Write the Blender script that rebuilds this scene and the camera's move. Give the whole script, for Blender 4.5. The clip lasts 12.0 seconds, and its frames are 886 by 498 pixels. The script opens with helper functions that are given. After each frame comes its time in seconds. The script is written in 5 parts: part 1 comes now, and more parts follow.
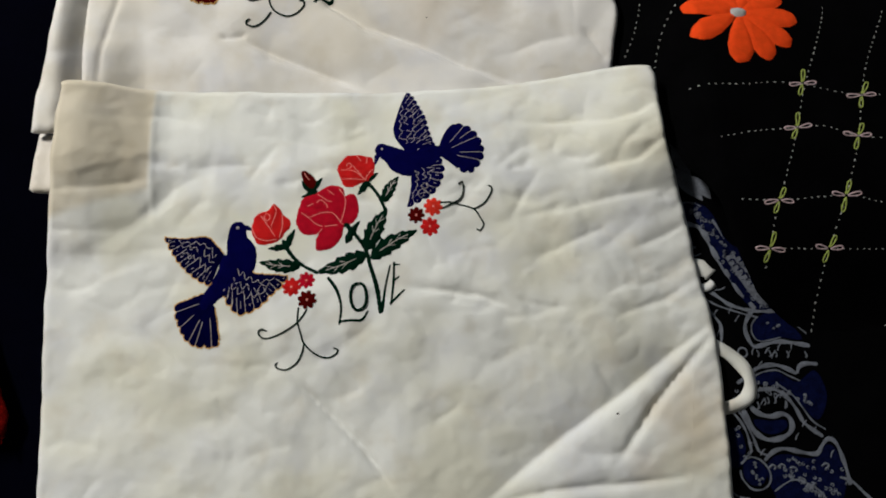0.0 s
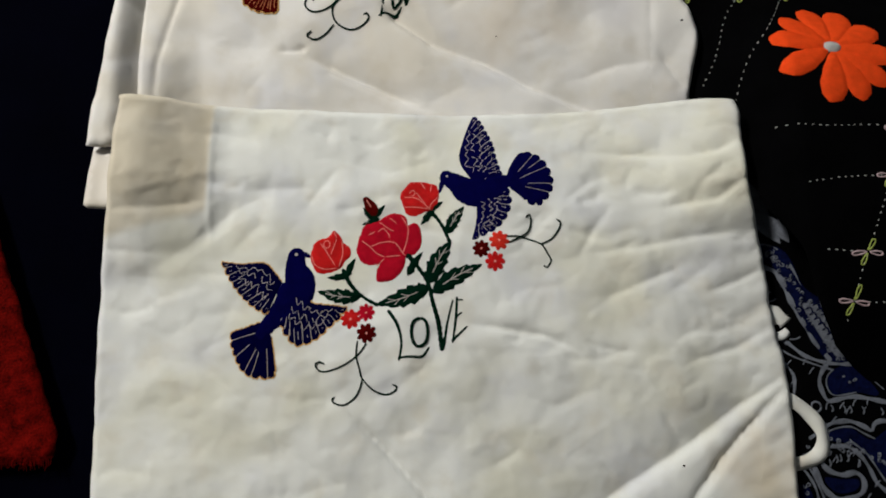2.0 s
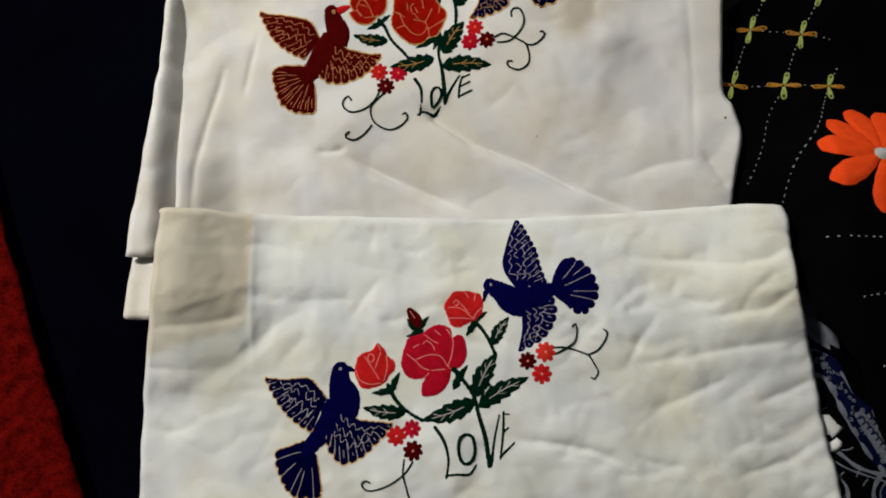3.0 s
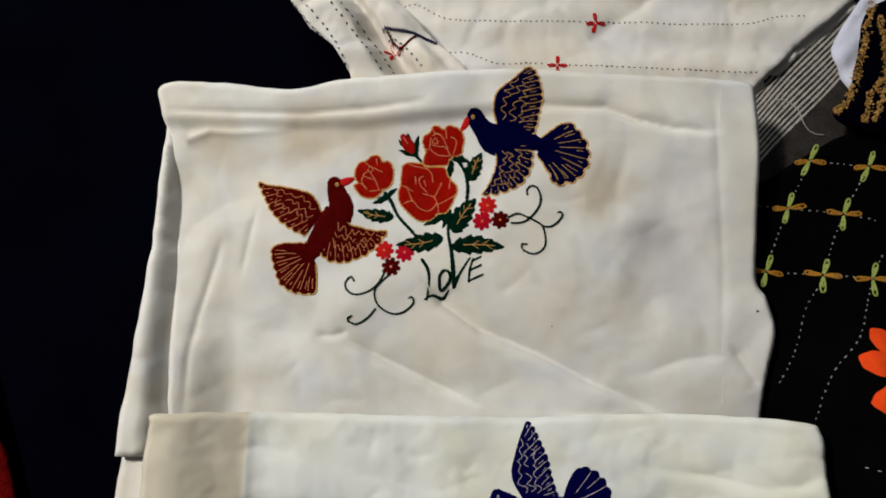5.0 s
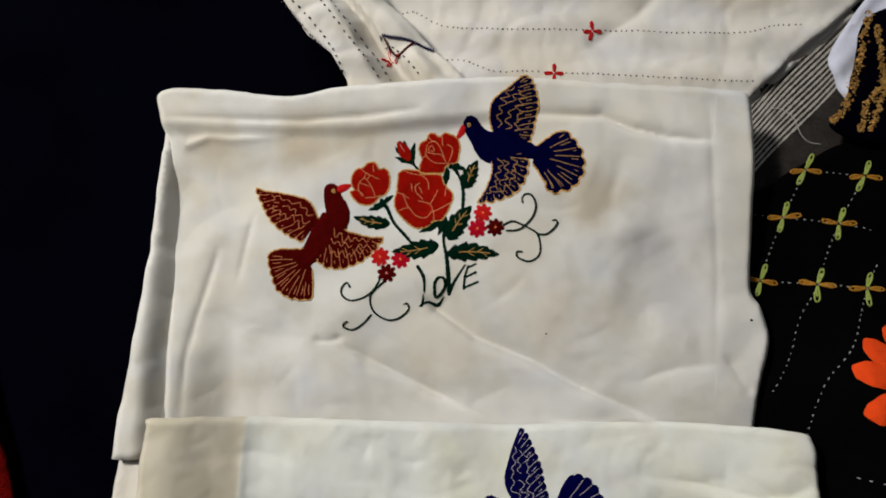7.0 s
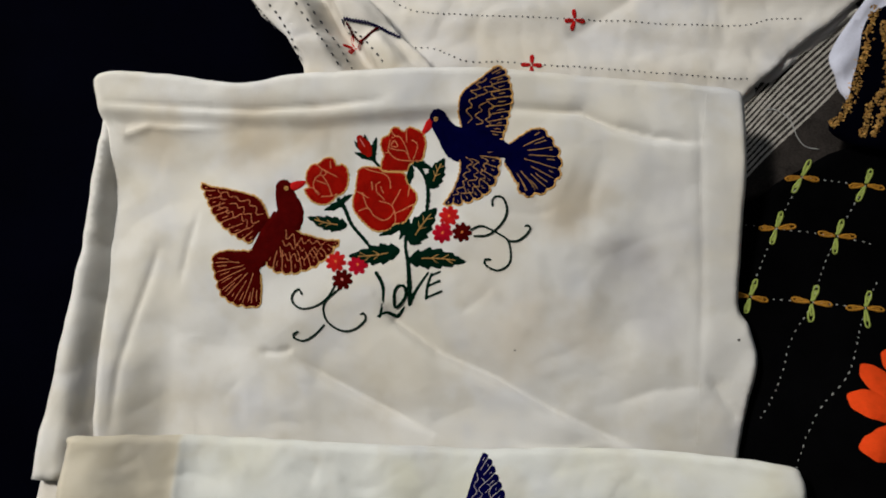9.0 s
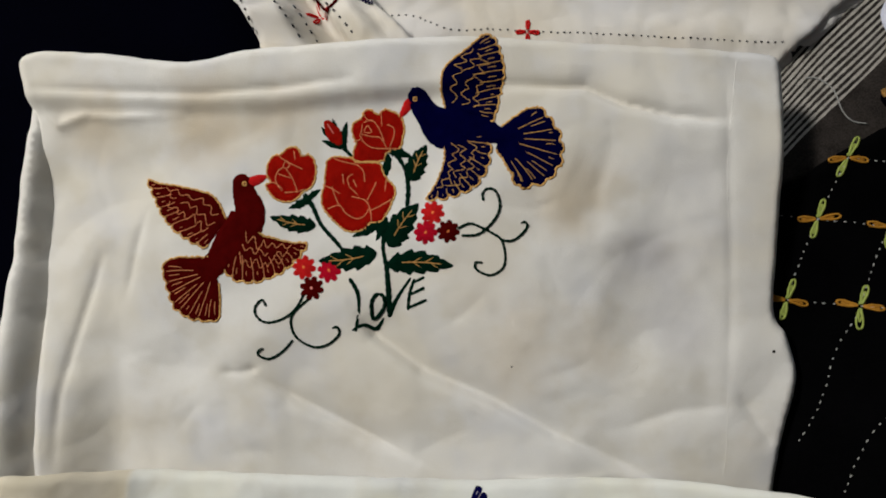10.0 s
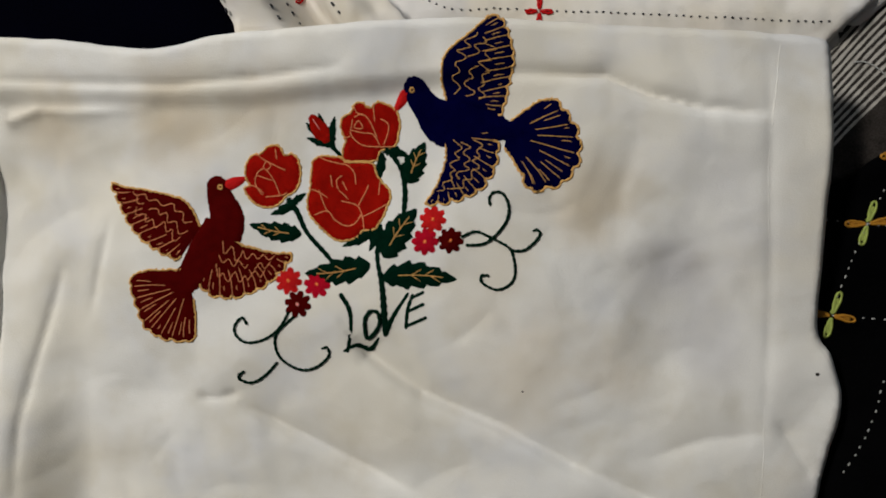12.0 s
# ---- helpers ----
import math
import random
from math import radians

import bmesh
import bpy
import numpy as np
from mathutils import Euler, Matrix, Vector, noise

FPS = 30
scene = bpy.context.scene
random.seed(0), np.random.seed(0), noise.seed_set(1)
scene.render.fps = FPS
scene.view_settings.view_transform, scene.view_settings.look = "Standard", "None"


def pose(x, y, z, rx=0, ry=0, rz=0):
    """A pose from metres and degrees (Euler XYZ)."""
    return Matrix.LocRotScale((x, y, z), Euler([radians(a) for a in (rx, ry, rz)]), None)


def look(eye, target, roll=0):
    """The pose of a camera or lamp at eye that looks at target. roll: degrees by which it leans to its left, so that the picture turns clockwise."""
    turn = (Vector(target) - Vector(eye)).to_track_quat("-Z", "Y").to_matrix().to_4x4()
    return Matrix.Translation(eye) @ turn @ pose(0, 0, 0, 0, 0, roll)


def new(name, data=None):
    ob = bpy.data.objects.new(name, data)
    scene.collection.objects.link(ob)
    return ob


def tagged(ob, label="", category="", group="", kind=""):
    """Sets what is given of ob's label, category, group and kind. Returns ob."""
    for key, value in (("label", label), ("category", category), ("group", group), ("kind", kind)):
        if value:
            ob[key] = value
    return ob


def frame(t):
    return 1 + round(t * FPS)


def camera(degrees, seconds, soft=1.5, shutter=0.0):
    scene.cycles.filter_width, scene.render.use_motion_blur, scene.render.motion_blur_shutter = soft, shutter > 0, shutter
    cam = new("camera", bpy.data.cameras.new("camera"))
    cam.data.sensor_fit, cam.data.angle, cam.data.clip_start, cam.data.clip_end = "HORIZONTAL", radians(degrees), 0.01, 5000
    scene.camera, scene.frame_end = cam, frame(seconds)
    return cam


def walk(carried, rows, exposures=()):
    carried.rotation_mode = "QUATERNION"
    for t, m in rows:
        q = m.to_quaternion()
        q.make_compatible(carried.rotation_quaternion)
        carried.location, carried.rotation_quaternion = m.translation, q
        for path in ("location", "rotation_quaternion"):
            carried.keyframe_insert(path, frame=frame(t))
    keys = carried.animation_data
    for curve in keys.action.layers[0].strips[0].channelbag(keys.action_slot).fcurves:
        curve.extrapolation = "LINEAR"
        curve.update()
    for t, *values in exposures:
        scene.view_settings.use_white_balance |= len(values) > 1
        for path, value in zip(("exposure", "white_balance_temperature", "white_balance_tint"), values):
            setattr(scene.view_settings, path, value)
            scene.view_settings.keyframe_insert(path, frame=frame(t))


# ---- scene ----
from mathutils.geometry import delaunay_2d_cdt

cam = camera(71.0, 12.0, soft=1.9)
PATH = [
    (0, 0.0468, -0.3019, 0.5936, 11.31, -1.92, -2.53),
    (0.5, 0.0378, -0.2986, 0.5911, 11.09, -1.84, -1.90),
    (1, 0.0337, -0.2936, 0.5878, 10.46, -1.74, -1.43),
    (1.5, 0.0099, -0.2769, 0.5815, 9.43, -1.19, -0.75),
    (2, -0.0021, -0.2448, 0.5787, 9.30, -1.31, 0.02),
    (2.5, -0.0147, -0.2003, 0.5811, 8.67, -0.98, -0.52),
    (3, -0.0408, -0.1412, 0.5865, 9.41, -0.94, -0.41),
    (3.5, -0.0306, -0.0612, 0.5814, 8.26, 0.44, -0.24),
    (5.5, -0.0314, 0.0720, 0.5776, 7.78, 0.64, 1.29),
    (6, -0.0304, 0.0713, 0.5793, 8.06, 0.92, 1.51),
    (6.5, -0.0316, 0.0733, 0.5789, 7.73, 0.98, 1.20),
    (7, -0.0228, 0.0729, 0.5820, 7.70, 0.88, 1.27),
    (9, 0.0046, 0.0895, 0.5309, 7.35, 0.17, 2.46),
    (9.5, 0.0126, 0.1077, 0.4900, 5.97, 1.30, 1.94),
    (10, 0.0251, 0.1207, 0.4578, 4.96, 1.43, 1.47),
    (10.5, 0.0280, 0.1340, 0.4220, 3.49, 1.72, 2.17),
    (11, 0.0185, 0.1487, 0.4037, 3.73, 2.00, 2.15),
    (11.5, 0.0206, 0.1519, 0.3980, 3.04, 1.94, 1.59),
    (12, 0.0220, 0.1477, 0.4065, 2.88, 1.45, 1.13),
]
walk(cam, [(t, pose(x, y, z, rx, ry, rz)) for t, x, y, z, rx, ry, rz in PATH], [(0.0, -0.33), (3.5, -0.40), (7.0, -0.46), (9.5, -0.53), (12.0, -0.61)])

# ---- light: unseen key lamp added high north-west; unseen cool fill in a north opening ----
world = bpy.data.worlds.new("world")
scene.world = world
world.use_nodes = True
sky = world.node_tree.nodes.new("ShaderNodeTexSky")
sky.sky_type, sky.sun_disc = "NISHITA", False
sky.sun_elevation, sky.sun_rotation = radians(35), radians(160)
world.node_tree.links.new(sky.outputs[0], world.node_tree.nodes["Background"].inputs[0])
world.node_tree.nodes["Background"].inputs[1].default_value = 0.1


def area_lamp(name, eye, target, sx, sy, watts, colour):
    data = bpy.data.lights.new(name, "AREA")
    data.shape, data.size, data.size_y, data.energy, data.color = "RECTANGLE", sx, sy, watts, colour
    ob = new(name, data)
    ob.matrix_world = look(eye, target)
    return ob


# weak cool fill, added in the opening of the unseen north wall
area_lamp("cool_fill_light", (-0.5, 1.96, 1.15), (0.0, 0.0, 0.1), 1.3, 1.1, 7, (0.80, 0.90, 1.0))
# added key light without a fixture, aimed so that the folds show relief
area_lamp("northwest_key_lamp", (-1.85, 1.30, 1.95), (0.0, 0.0, 0.0), 0.45, 0.30, 106, (1.0, 0.97, 0.91))


# ---- materials ----
def material(name, colour, rough=0.85, spread=0.12, scale=60.0, bump=0.25, bump_scale=900.0, sheen=0.0, gloss=0.2):
    """Cloth or paint: a base colour, uneven at two scales, with a fine relief."""
    mat = bpy.data.materials.new(name)
    mat.use_nodes = True
    nt = mat.node_tree
    bsdf = nt.nodes["Principled BSDF"]
    bsdf.inputs["Roughness"].default_value = rough
    bsdf.inputs["Specular IOR Level"].default_value = gloss
    bsdf.inputs["Sheen Weight"].default_value = sheen
    coord = nt.nodes.new("ShaderNodeTexCoord")
    n1 = nt.nodes.new("ShaderNodeTexNoise")
    n1.inputs["Scale"].default_value, n1.inputs["Detail"].default_value = scale, 4.0
    n2 = nt.nodes.new("ShaderNodeTexNoise")
    n2.inputs["Scale"].default_value, n2.inputs["Detail"].default_value = bump_scale, 2.0
    for n in (n1, n2):
        nt.links.new(coord.outputs["Object"], n.inputs["Vector"])
    add = nt.nodes.new("ShaderNodeMath")
    add.operation = "ADD"
    nt.links.new(n1.outputs["Fac"], add.inputs[0])
    nt.links.new(n2.outputs["Fac"], add.inputs[1])
    ramp = nt.nodes.new("ShaderNodeMapRange")
    ramp.inputs["From Min"].default_value, ramp.inputs["From Max"].default_value = 0.7, 1.3
    ramp.inputs["To Min"].default_value, ramp.inputs["To Max"].default_value = 1 - spread, 1 + spread
    nt.links.new(add.outputs[0], ramp.inputs["Value"])
    mul = nt.nodes.new("ShaderNodeVectorMath")
    mul.operation = "SCALE"
    mul.inputs[0].default_value = colour
    nt.links.new(ramp.outputs[0], mul.inputs["Scale"])
    nt.links.new(mul.outputs[0], bsdf.inputs["Base Color"])
    bp = nt.nodes.new("ShaderNodeBump")
    bp.inputs["Strength"].default_value, bp.inputs["Distance"].default_value = bump, 0.0006
    nt.links.new(n2.outputs["Fac"], bp.inputs["Height"])
    nt.links.new(bp.outputs[0], bsdf.inputs["Normal"])
    return mat


def stitched(name, colour, spread=0.22, turn=35.0):
    """Close satin stitch: fine parallel threads with a soft shine."""
    mat = material(name, colour, 0.85, spread, 140.0, 0.2, 1500.0, 0.0, 0.0)
    nt = mat.node_tree
    coord = nt.nodes["Texture Coordinate"]
    mp = nt.nodes.new("ShaderNodeMapping")
    mp.inputs["Rotation"].default_value = (0, 0, radians(turn))
    nt.links.new(coord.outputs["Object"], mp.inputs["Vector"])
    wave = nt.nodes.new("ShaderNodeTexWave")
    wave.inputs["Scale"].default_value, wave.inputs["Distortion"].default_value = 330.0, 3.0
    wave.inputs["Detail Scale"].default_value = 30.0
    nt.links.new(mp.outputs[0], wave.inputs["Vector"])
    bp = nt.nodes.new("ShaderNodeBump")
    bp.inputs["Strength"].default_value, bp.inputs["Distance"].default_value = 0.5, 0.0005
    nt.links.new(wave.outputs["Fac"], bp.inputs["Height"])
    nt.links.new(nt.nodes["Bump"].outputs[0], bp.inputs["Normal"])
    nt.links.new(bp.outputs[0], nt.nodes["Principled BSDF"].inputs["Normal"])
    return mat


def cotton(name, colour, yellow, stains_and_shade, seed, fold=None, wrinkle=1.0):
    """Washed white cotton: cloudy yellowing, soft grey patches, round spots of staining and of painted-in shade (x, y,
    radius, amount), weave.
    """
    mat = material(name, colour, 0.92, 0.02, 25.0, 0.35, 1100.0, 0.15)
    nt = mat.node_tree
    bsdf, coord = nt.nodes["Principled BSDF"], nt.nodes["Texture Coordinate"]
    base = nt.nodes["Vector Math"].outputs[0]

    def mixed(fac, first, colour2, mode="MIX"):
        mix = nt.nodes.new("ShaderNodeMix")
        mix.data_type, mix.blend_type = "RGBA", mode
        nt.links.new(fac, mix.inputs["Factor"])
        nt.links.new(first, mix.inputs["A"])
        mix.inputs["B"].default_value = (*colour2, 1)
        return mix.outputs["Result"]

    def cloud(scale, low, high, most, offset):
        mp = nt.nodes.new("ShaderNodeMapping")
        mp.inputs["Location"].default_value = (offset, seed, 0)
        nt.links.new(coord.outputs["Object"], mp.inputs["Vector"])
        n = nt.nodes.new("ShaderNodeTexNoise")
        n.inputs["Scale"].default_value, n.inputs["Detail"].default_value = scale, 3.0
        nt.links.new(mp.outputs[0], n.inputs["Vector"])
        r = nt.nodes.new("ShaderNodeMapRange")
        r.interpolation_type = "SMOOTHSTEP"
        r.inputs["From Min"].default_value, r.inputs["From Max"].default_value, r.inputs["To Max"].default_value = low, high, most
        nt.links.new(n.outputs["Fac"], r.inputs["Value"])
        return r.outputs[0]

    base = mixed(cloud(8, 0.42, 0.66, 0.75, 3.1), base, yellow)
    base = mixed(cloud(14, 0.48, 0.72, 0.45, 7.7), base, (0.62, 0.63, 0.68))
    base = mixed(cloud(26, 0.50, 0.75, 0.35, 12.3), base, (0.60, 0.54, 0.42))
    # round spots: real staining, and shade painted below a fold and in a hollow
    for x, y, radius, most, *own in stains_and_shade:
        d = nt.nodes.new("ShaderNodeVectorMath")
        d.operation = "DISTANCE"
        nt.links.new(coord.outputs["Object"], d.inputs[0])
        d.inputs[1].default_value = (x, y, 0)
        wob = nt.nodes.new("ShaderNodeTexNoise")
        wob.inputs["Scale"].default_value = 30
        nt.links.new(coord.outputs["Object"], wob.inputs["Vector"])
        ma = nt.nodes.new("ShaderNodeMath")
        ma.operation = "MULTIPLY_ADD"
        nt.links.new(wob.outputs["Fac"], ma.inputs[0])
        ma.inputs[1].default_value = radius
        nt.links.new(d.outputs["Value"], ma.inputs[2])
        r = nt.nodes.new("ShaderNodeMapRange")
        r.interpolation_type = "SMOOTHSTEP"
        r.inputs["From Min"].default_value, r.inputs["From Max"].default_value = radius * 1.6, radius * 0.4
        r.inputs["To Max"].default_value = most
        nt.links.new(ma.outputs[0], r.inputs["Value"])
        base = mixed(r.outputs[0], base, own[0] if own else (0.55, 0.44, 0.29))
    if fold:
        # beige tint over the folded corner: a rectangle with soft sides
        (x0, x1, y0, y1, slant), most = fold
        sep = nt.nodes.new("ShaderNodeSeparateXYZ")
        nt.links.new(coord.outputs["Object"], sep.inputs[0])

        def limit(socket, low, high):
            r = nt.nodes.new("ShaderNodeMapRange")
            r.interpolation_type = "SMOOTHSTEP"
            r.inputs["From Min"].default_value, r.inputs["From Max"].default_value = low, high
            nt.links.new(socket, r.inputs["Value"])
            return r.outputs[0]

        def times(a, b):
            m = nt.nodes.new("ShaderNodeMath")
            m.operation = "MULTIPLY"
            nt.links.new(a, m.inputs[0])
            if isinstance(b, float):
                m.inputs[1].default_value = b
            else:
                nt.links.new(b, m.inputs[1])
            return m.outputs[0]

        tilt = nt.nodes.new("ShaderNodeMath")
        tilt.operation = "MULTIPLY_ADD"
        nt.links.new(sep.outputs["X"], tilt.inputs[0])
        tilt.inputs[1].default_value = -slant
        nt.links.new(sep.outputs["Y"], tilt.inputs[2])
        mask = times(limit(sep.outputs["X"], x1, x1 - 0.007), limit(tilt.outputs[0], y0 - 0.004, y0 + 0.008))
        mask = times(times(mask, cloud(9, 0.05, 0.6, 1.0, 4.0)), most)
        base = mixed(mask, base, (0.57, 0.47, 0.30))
    nt.links.new(base, bsdf.inputs["Base Color"])

    # soft unevenness of worn cotton at two sizes, in patches
    normal = nt.nodes["Bump"].outputs[0]
    for scale, turn, deep, offset in ((13.0, 20, 0.0080, 1.3), (38.0, -35, 0.0022, 5.9)):
        mp = nt.nodes.new("ShaderNodeMapping")
        mp.inputs["Location"].default_value = (offset, seed, 0)
        mp.inputs["Rotation"].default_value = (0, 0, radians(turn))
        mp.inputs["Scale"].default_value = (0.75, 1.25, 1.0)
        nt.links.new(coord.outputs["Object"], mp.inputs["Vector"])
        n = nt.nodes.new("ShaderNodeTexNoise")
        n.inputs["Scale"].default_value, n.inputs["Detail"].default_value, n.inputs["Distortion"].default_value = scale, 1.0, 0.2
        nt.links.new(mp.outputs[0], n.inputs["Vector"])
        patch = nt.nodes.new("ShaderNodeMath")
        patch.operation = "MULTIPLY"
        nt.links.new(n.outputs["Fac"], patch.inputs[0])
        nt.links.new(cloud(scale * 0.4, 0.3, 0.7, 1.0, offset + 20), patch.inputs[1])
        bp = nt.nodes.new("ShaderNodeBump")
        bp.inputs["Strength"].default_value, bp.inputs["Distance"].default_value = 1.0, deep * wrinkle
        nt.links.new(patch.outputs[0], bp.inputs["Height"])
        nt.links.new(normal, bp.inputs["Normal"])
        normal = bp.outputs[0]
    nt.links.new(normal, bsdf.inputs["Normal"])
    return mat


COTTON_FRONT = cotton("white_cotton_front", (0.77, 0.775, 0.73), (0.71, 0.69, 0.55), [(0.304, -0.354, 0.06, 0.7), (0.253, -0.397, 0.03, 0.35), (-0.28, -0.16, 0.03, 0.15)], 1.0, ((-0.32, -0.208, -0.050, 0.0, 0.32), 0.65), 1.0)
# shade of the back cover's hollow, painted grey on top of its dent
GREY_SHADE = (0.47, 0.46, 0.50)
# the tan spots near y 0.25 paint in shade below the upper fold
COTTON_BACK = cotton("white_cotton_back", (0.78, 0.76, 0.72), (0.72, 0.67, 0.57), [(0.107, 0.203, 0.045, 0.75), (0.062, 0.085, 0.06, 0.5), (-0.17, 0.250, 0.05, 0.7), (-0.11, 0.262, 0.035, 0.6), (-0.26, 0.246, 0.040, 0.65), (0.170, 0.155, 0.055, 0.6, GREY_SHADE), (0.190, 0.100, 0.040, 0.45, GREY_SHADE), (0.126, 0.092, 0.045, 0.6), (0.19, 0.215, 0.035, 0.35, GREY_SHADE), (-0.22, 0.03, 0.05, 0.3), (-0.05, 0.02, 0.06, 0.25), (-0.285, 0.15, 0.03, 0.3), (0.25, 0.02, 0.03, 0.6), (0.02, 0.27, 0.05, 0.2), (0.04, 0.15, 0.05, 0.2)], 5.0, None, 0.6)
COTTON_KANTHA = cotton("quilted_cotton", (0.74, 0.70, 0.64), (0.70, 0.63, 0.52), [(0.20, 0.32, 0.05, 0.3)], 9.0)
NAVY_STITCH = stitched("navy_satin_stitch", (0.0016, 0.0015, 0.044))
INK_STITCH = stitched("ink_navy_satin_stitch", (0.0009, 0.0010, 0.026))
MAROON_STITCH = stitched("maroon_satin_stitch", (0.072, 0.0022, 0.0020))
CRIMSON_STITCH = stitched("crimson_satin_stitch", (0.44, 0.006, 0.020))
RED_STITCH = stitched("red_satin_stitch", (0.55, 0.014, 0.014))
BRICK_STITCH = stitched("brick_red_satin_stitch", (0.32, 0.0065, 0.0032))
ORANGE_RED_STITCH = stitched("orange_red_satin_stitch", (0.70, 0.035, 0.02))
ORANGE_STITCH = stitched("orange_wool_stitch", (0.85, 0.072, 0.012), 0.12, 70)
GREEN_STITCH = stitched("dark_green_stitch", (0.0015, 0.0145, 0.0075))
GOLD_THREAD = material("gold_thread", (0.62, 0.34, 0.10), 0.55, 0.2, 200, 0.3, 1500)
PALE_THREAD = material("pale_thread", (0.60, 0.54, 0.50), 0.7, 0.15, 200, 0.3, 1500)
PEACH_THREAD = material("peach_thread", (0.72, 0.27, 0.11), 0.7, 0.15, 200, 0.3, 1500)
PINK_THREAD = material("pink_thread", (0.85, 0.30, 0.25), 0.7, 0.15, 200, 0.3, 1500)
ORANGE_THREAD = material("orange_thread", (0.80, 0.20, 0.05), 0.7, 0.15, 200, 0.3, 1500)
WHITE_THREAD = material("white_thread", (0.40, 0.40, 0.38), 0.7, 0.1, 200, 0.3, 1500)
BLACK_THREAD = material("black_thread", (0.02, 0.02, 0.025), 0.7, 0.2, 200, 0.3, 1500)
LIME_LOOP = material("lime_green_thread", (0.30, 0.36, 0.08), 0.65, 0.2, 200, 0.3, 1500)
PINK_LOOP = material("pale_pink_thread", (0.55, 0.40, 0.42), 0.65, 0.2, 200, 0.3, 1500)
ORANGE_LOOP = material("amber_thread", (0.42, 0.19, 0.02), 0.65, 0.2, 200, 0.3, 1500)
BLACK_CLOTH = material("black_cotton", (0.0012, 0.0012, 0.0014), 0.95, 0.4, 30, 0.3, 1000, 0.0, 0.01)
NAVY_CLOTH = material("navy_bed_sheet", (0.0005, 0.0006, 0.0026), 0.95, 0.5, 8, 0.3, 900, 0.0, 0.01)
RED_CLOTH = material("red_woven_cloth", (0.09, 0.002, 0.0012), 0.95, 0.7, 90, 0.8, 500, 0.0, 0.02)
PAISLEY_NAVY = material("navy_print", (0.0018, 0.0034, 0.023), 0.9, 0.6, 150, 0.3, 900, 0.0, 0.03)
PAISLEY_WHITE = material("grey_white_print", (0.125, 0.135, 0.160), 0.85, 0.4, 90, 0.3, 900)
GREY_CLOTH = material("grey_brown_cloth", (0.032, 0.027, 0.024), 0.95, 0.5, 50, 0.4, 800, 0.0, 0.05)
STRIPE_WHITE = material("off_white_stripe", (0.42, 0.39, 0.35), 0.9, 0.25, 90, 0.4, 900)
LILAC_CLOTH = material("pale_lilac_cloth", (0.55, 0.56, 0.66), 0.85, 0.1, 40, 0.3, 900)
GOLD_BEAD = material("gold_sequin", (0.55, 0.30, 0.08), 0.3, 0.5, 300, 0.2, 1500)
GOLD_BEAD.node_tree.nodes["Principled BSDF"].inputs["Metallic"].default_value = 0.7
# unseen walls and ceiling, darkened so that little light bounces back
WALL_PAINT = material("wall_paint", (0.15, 0.16, 0.17), 0.9, 0.05, 2, 0.2, 60)
FLOOR_PAINT = material("cement_floor", (0.22, 0.20, 0.18), 0.7, 0.2, 3, 0.3, 40)


# ---- geometry helpers ----
def mesh_of(name, verts, faces, mat, smooth=True):
    me = bpy.data.meshes.new(name)
    me.from_pydata([tuple(map(float, v)) for v in verts], [], [tuple(map(int, f)) for f in faces])
    me.materials.append(mat)
    me.polygons.foreach_set("use_smooth", [smooth] * len(me.polygons))
    me.update()
    return me


def part(name, geo, mat, parent=None, label="", smooth=True):
    ob = new(name, mesh_of(name, geo[0], geo[1], mat, smooth))
    ob.parent = parent
    return tagged(ob, label)


def joined(pieces):
    verts, faces = [], []
    for v, f in pieces:
        k = len(verts)
        verts += list(v)
        faces += [tuple(i + k for i in face) for face in f]
    return verts, faces


def spline(points, closed=False, n=8):
    """A smooth curve through points of any dimension."""
    p = np.array(points, float)
    m = len(p)
    out = []
    for i in range(m if closed else m - 1):
        if closed:
            a, b, c, d = p[i - 1], p[i], p[(i + 1) % m], p[(i + 2) % m]
        else:
            a, b, c, d = p[max(i - 1, 0)], p[i], p[i + 1], p[min(i + 2, m - 1)]
        for s in np.arange(n) / n:
            out.append(0.5 * (2 * b + (c - a) * s + (2 * a - 5 * b + 4 * c - d) * s * s + (3 * b - a - 3 * c + d) * s**3))
    if not closed:
        out.append(p[-1])
    return np.array(out)


def even(path, step, closed=False):
    """The path again, in even steps of about that length."""
    p = np.array(path, float)
    if closed:
        p = np.vstack([p, p[:1]])
    run = np.r_[0, np.cumsum(np.linalg.norm(np.diff(p[:, :2], axis=0), axis=1))]
    count = max(2, int(round(run[-1] / step)) + 1)
    s = np.linspace(0, run[-1], count)
    q = np.stack([np.interp(s, run, p[:, k]) for k in range(p.shape[1])], 1)
    return q[:-1] if closed else q


def normals(p):
    d = np.gradient(p[:, :2], axis=0)
    d /= np.maximum(np.linalg.norm(d, axis=1, keepdims=True), 1e-9)
    return np.stack([-d[:, 1], d[:, 0]], 1)


def within(points, poly):
    x, y = points[:, 0], points[:, 1]
    inside = np.zeros(len(points), bool)
    for (x0, y0), (x1, y1) in zip(poly, np.roll(poly, -1, axis=0)):
        cross = (y0 > y) != (y1 > y)
        inside ^= cross & (x < (x1 - x0) * (y - y0) / (y1 - y0 + 1e-12) + x0)
    return inside


def to_edge(points, poly):
    best = np.full(len(points), 1e9)
    for a, b in zip(poly, np.roll(poly, -1, axis=0)):
        d = b - a
        s = np.clip(((points - a) @ d) / max(d @ d, 1e-15), 0, 1)
        best = np.minimum(best, np.linalg.norm(points - a - s[:, None] * d, axis=1))
    return best


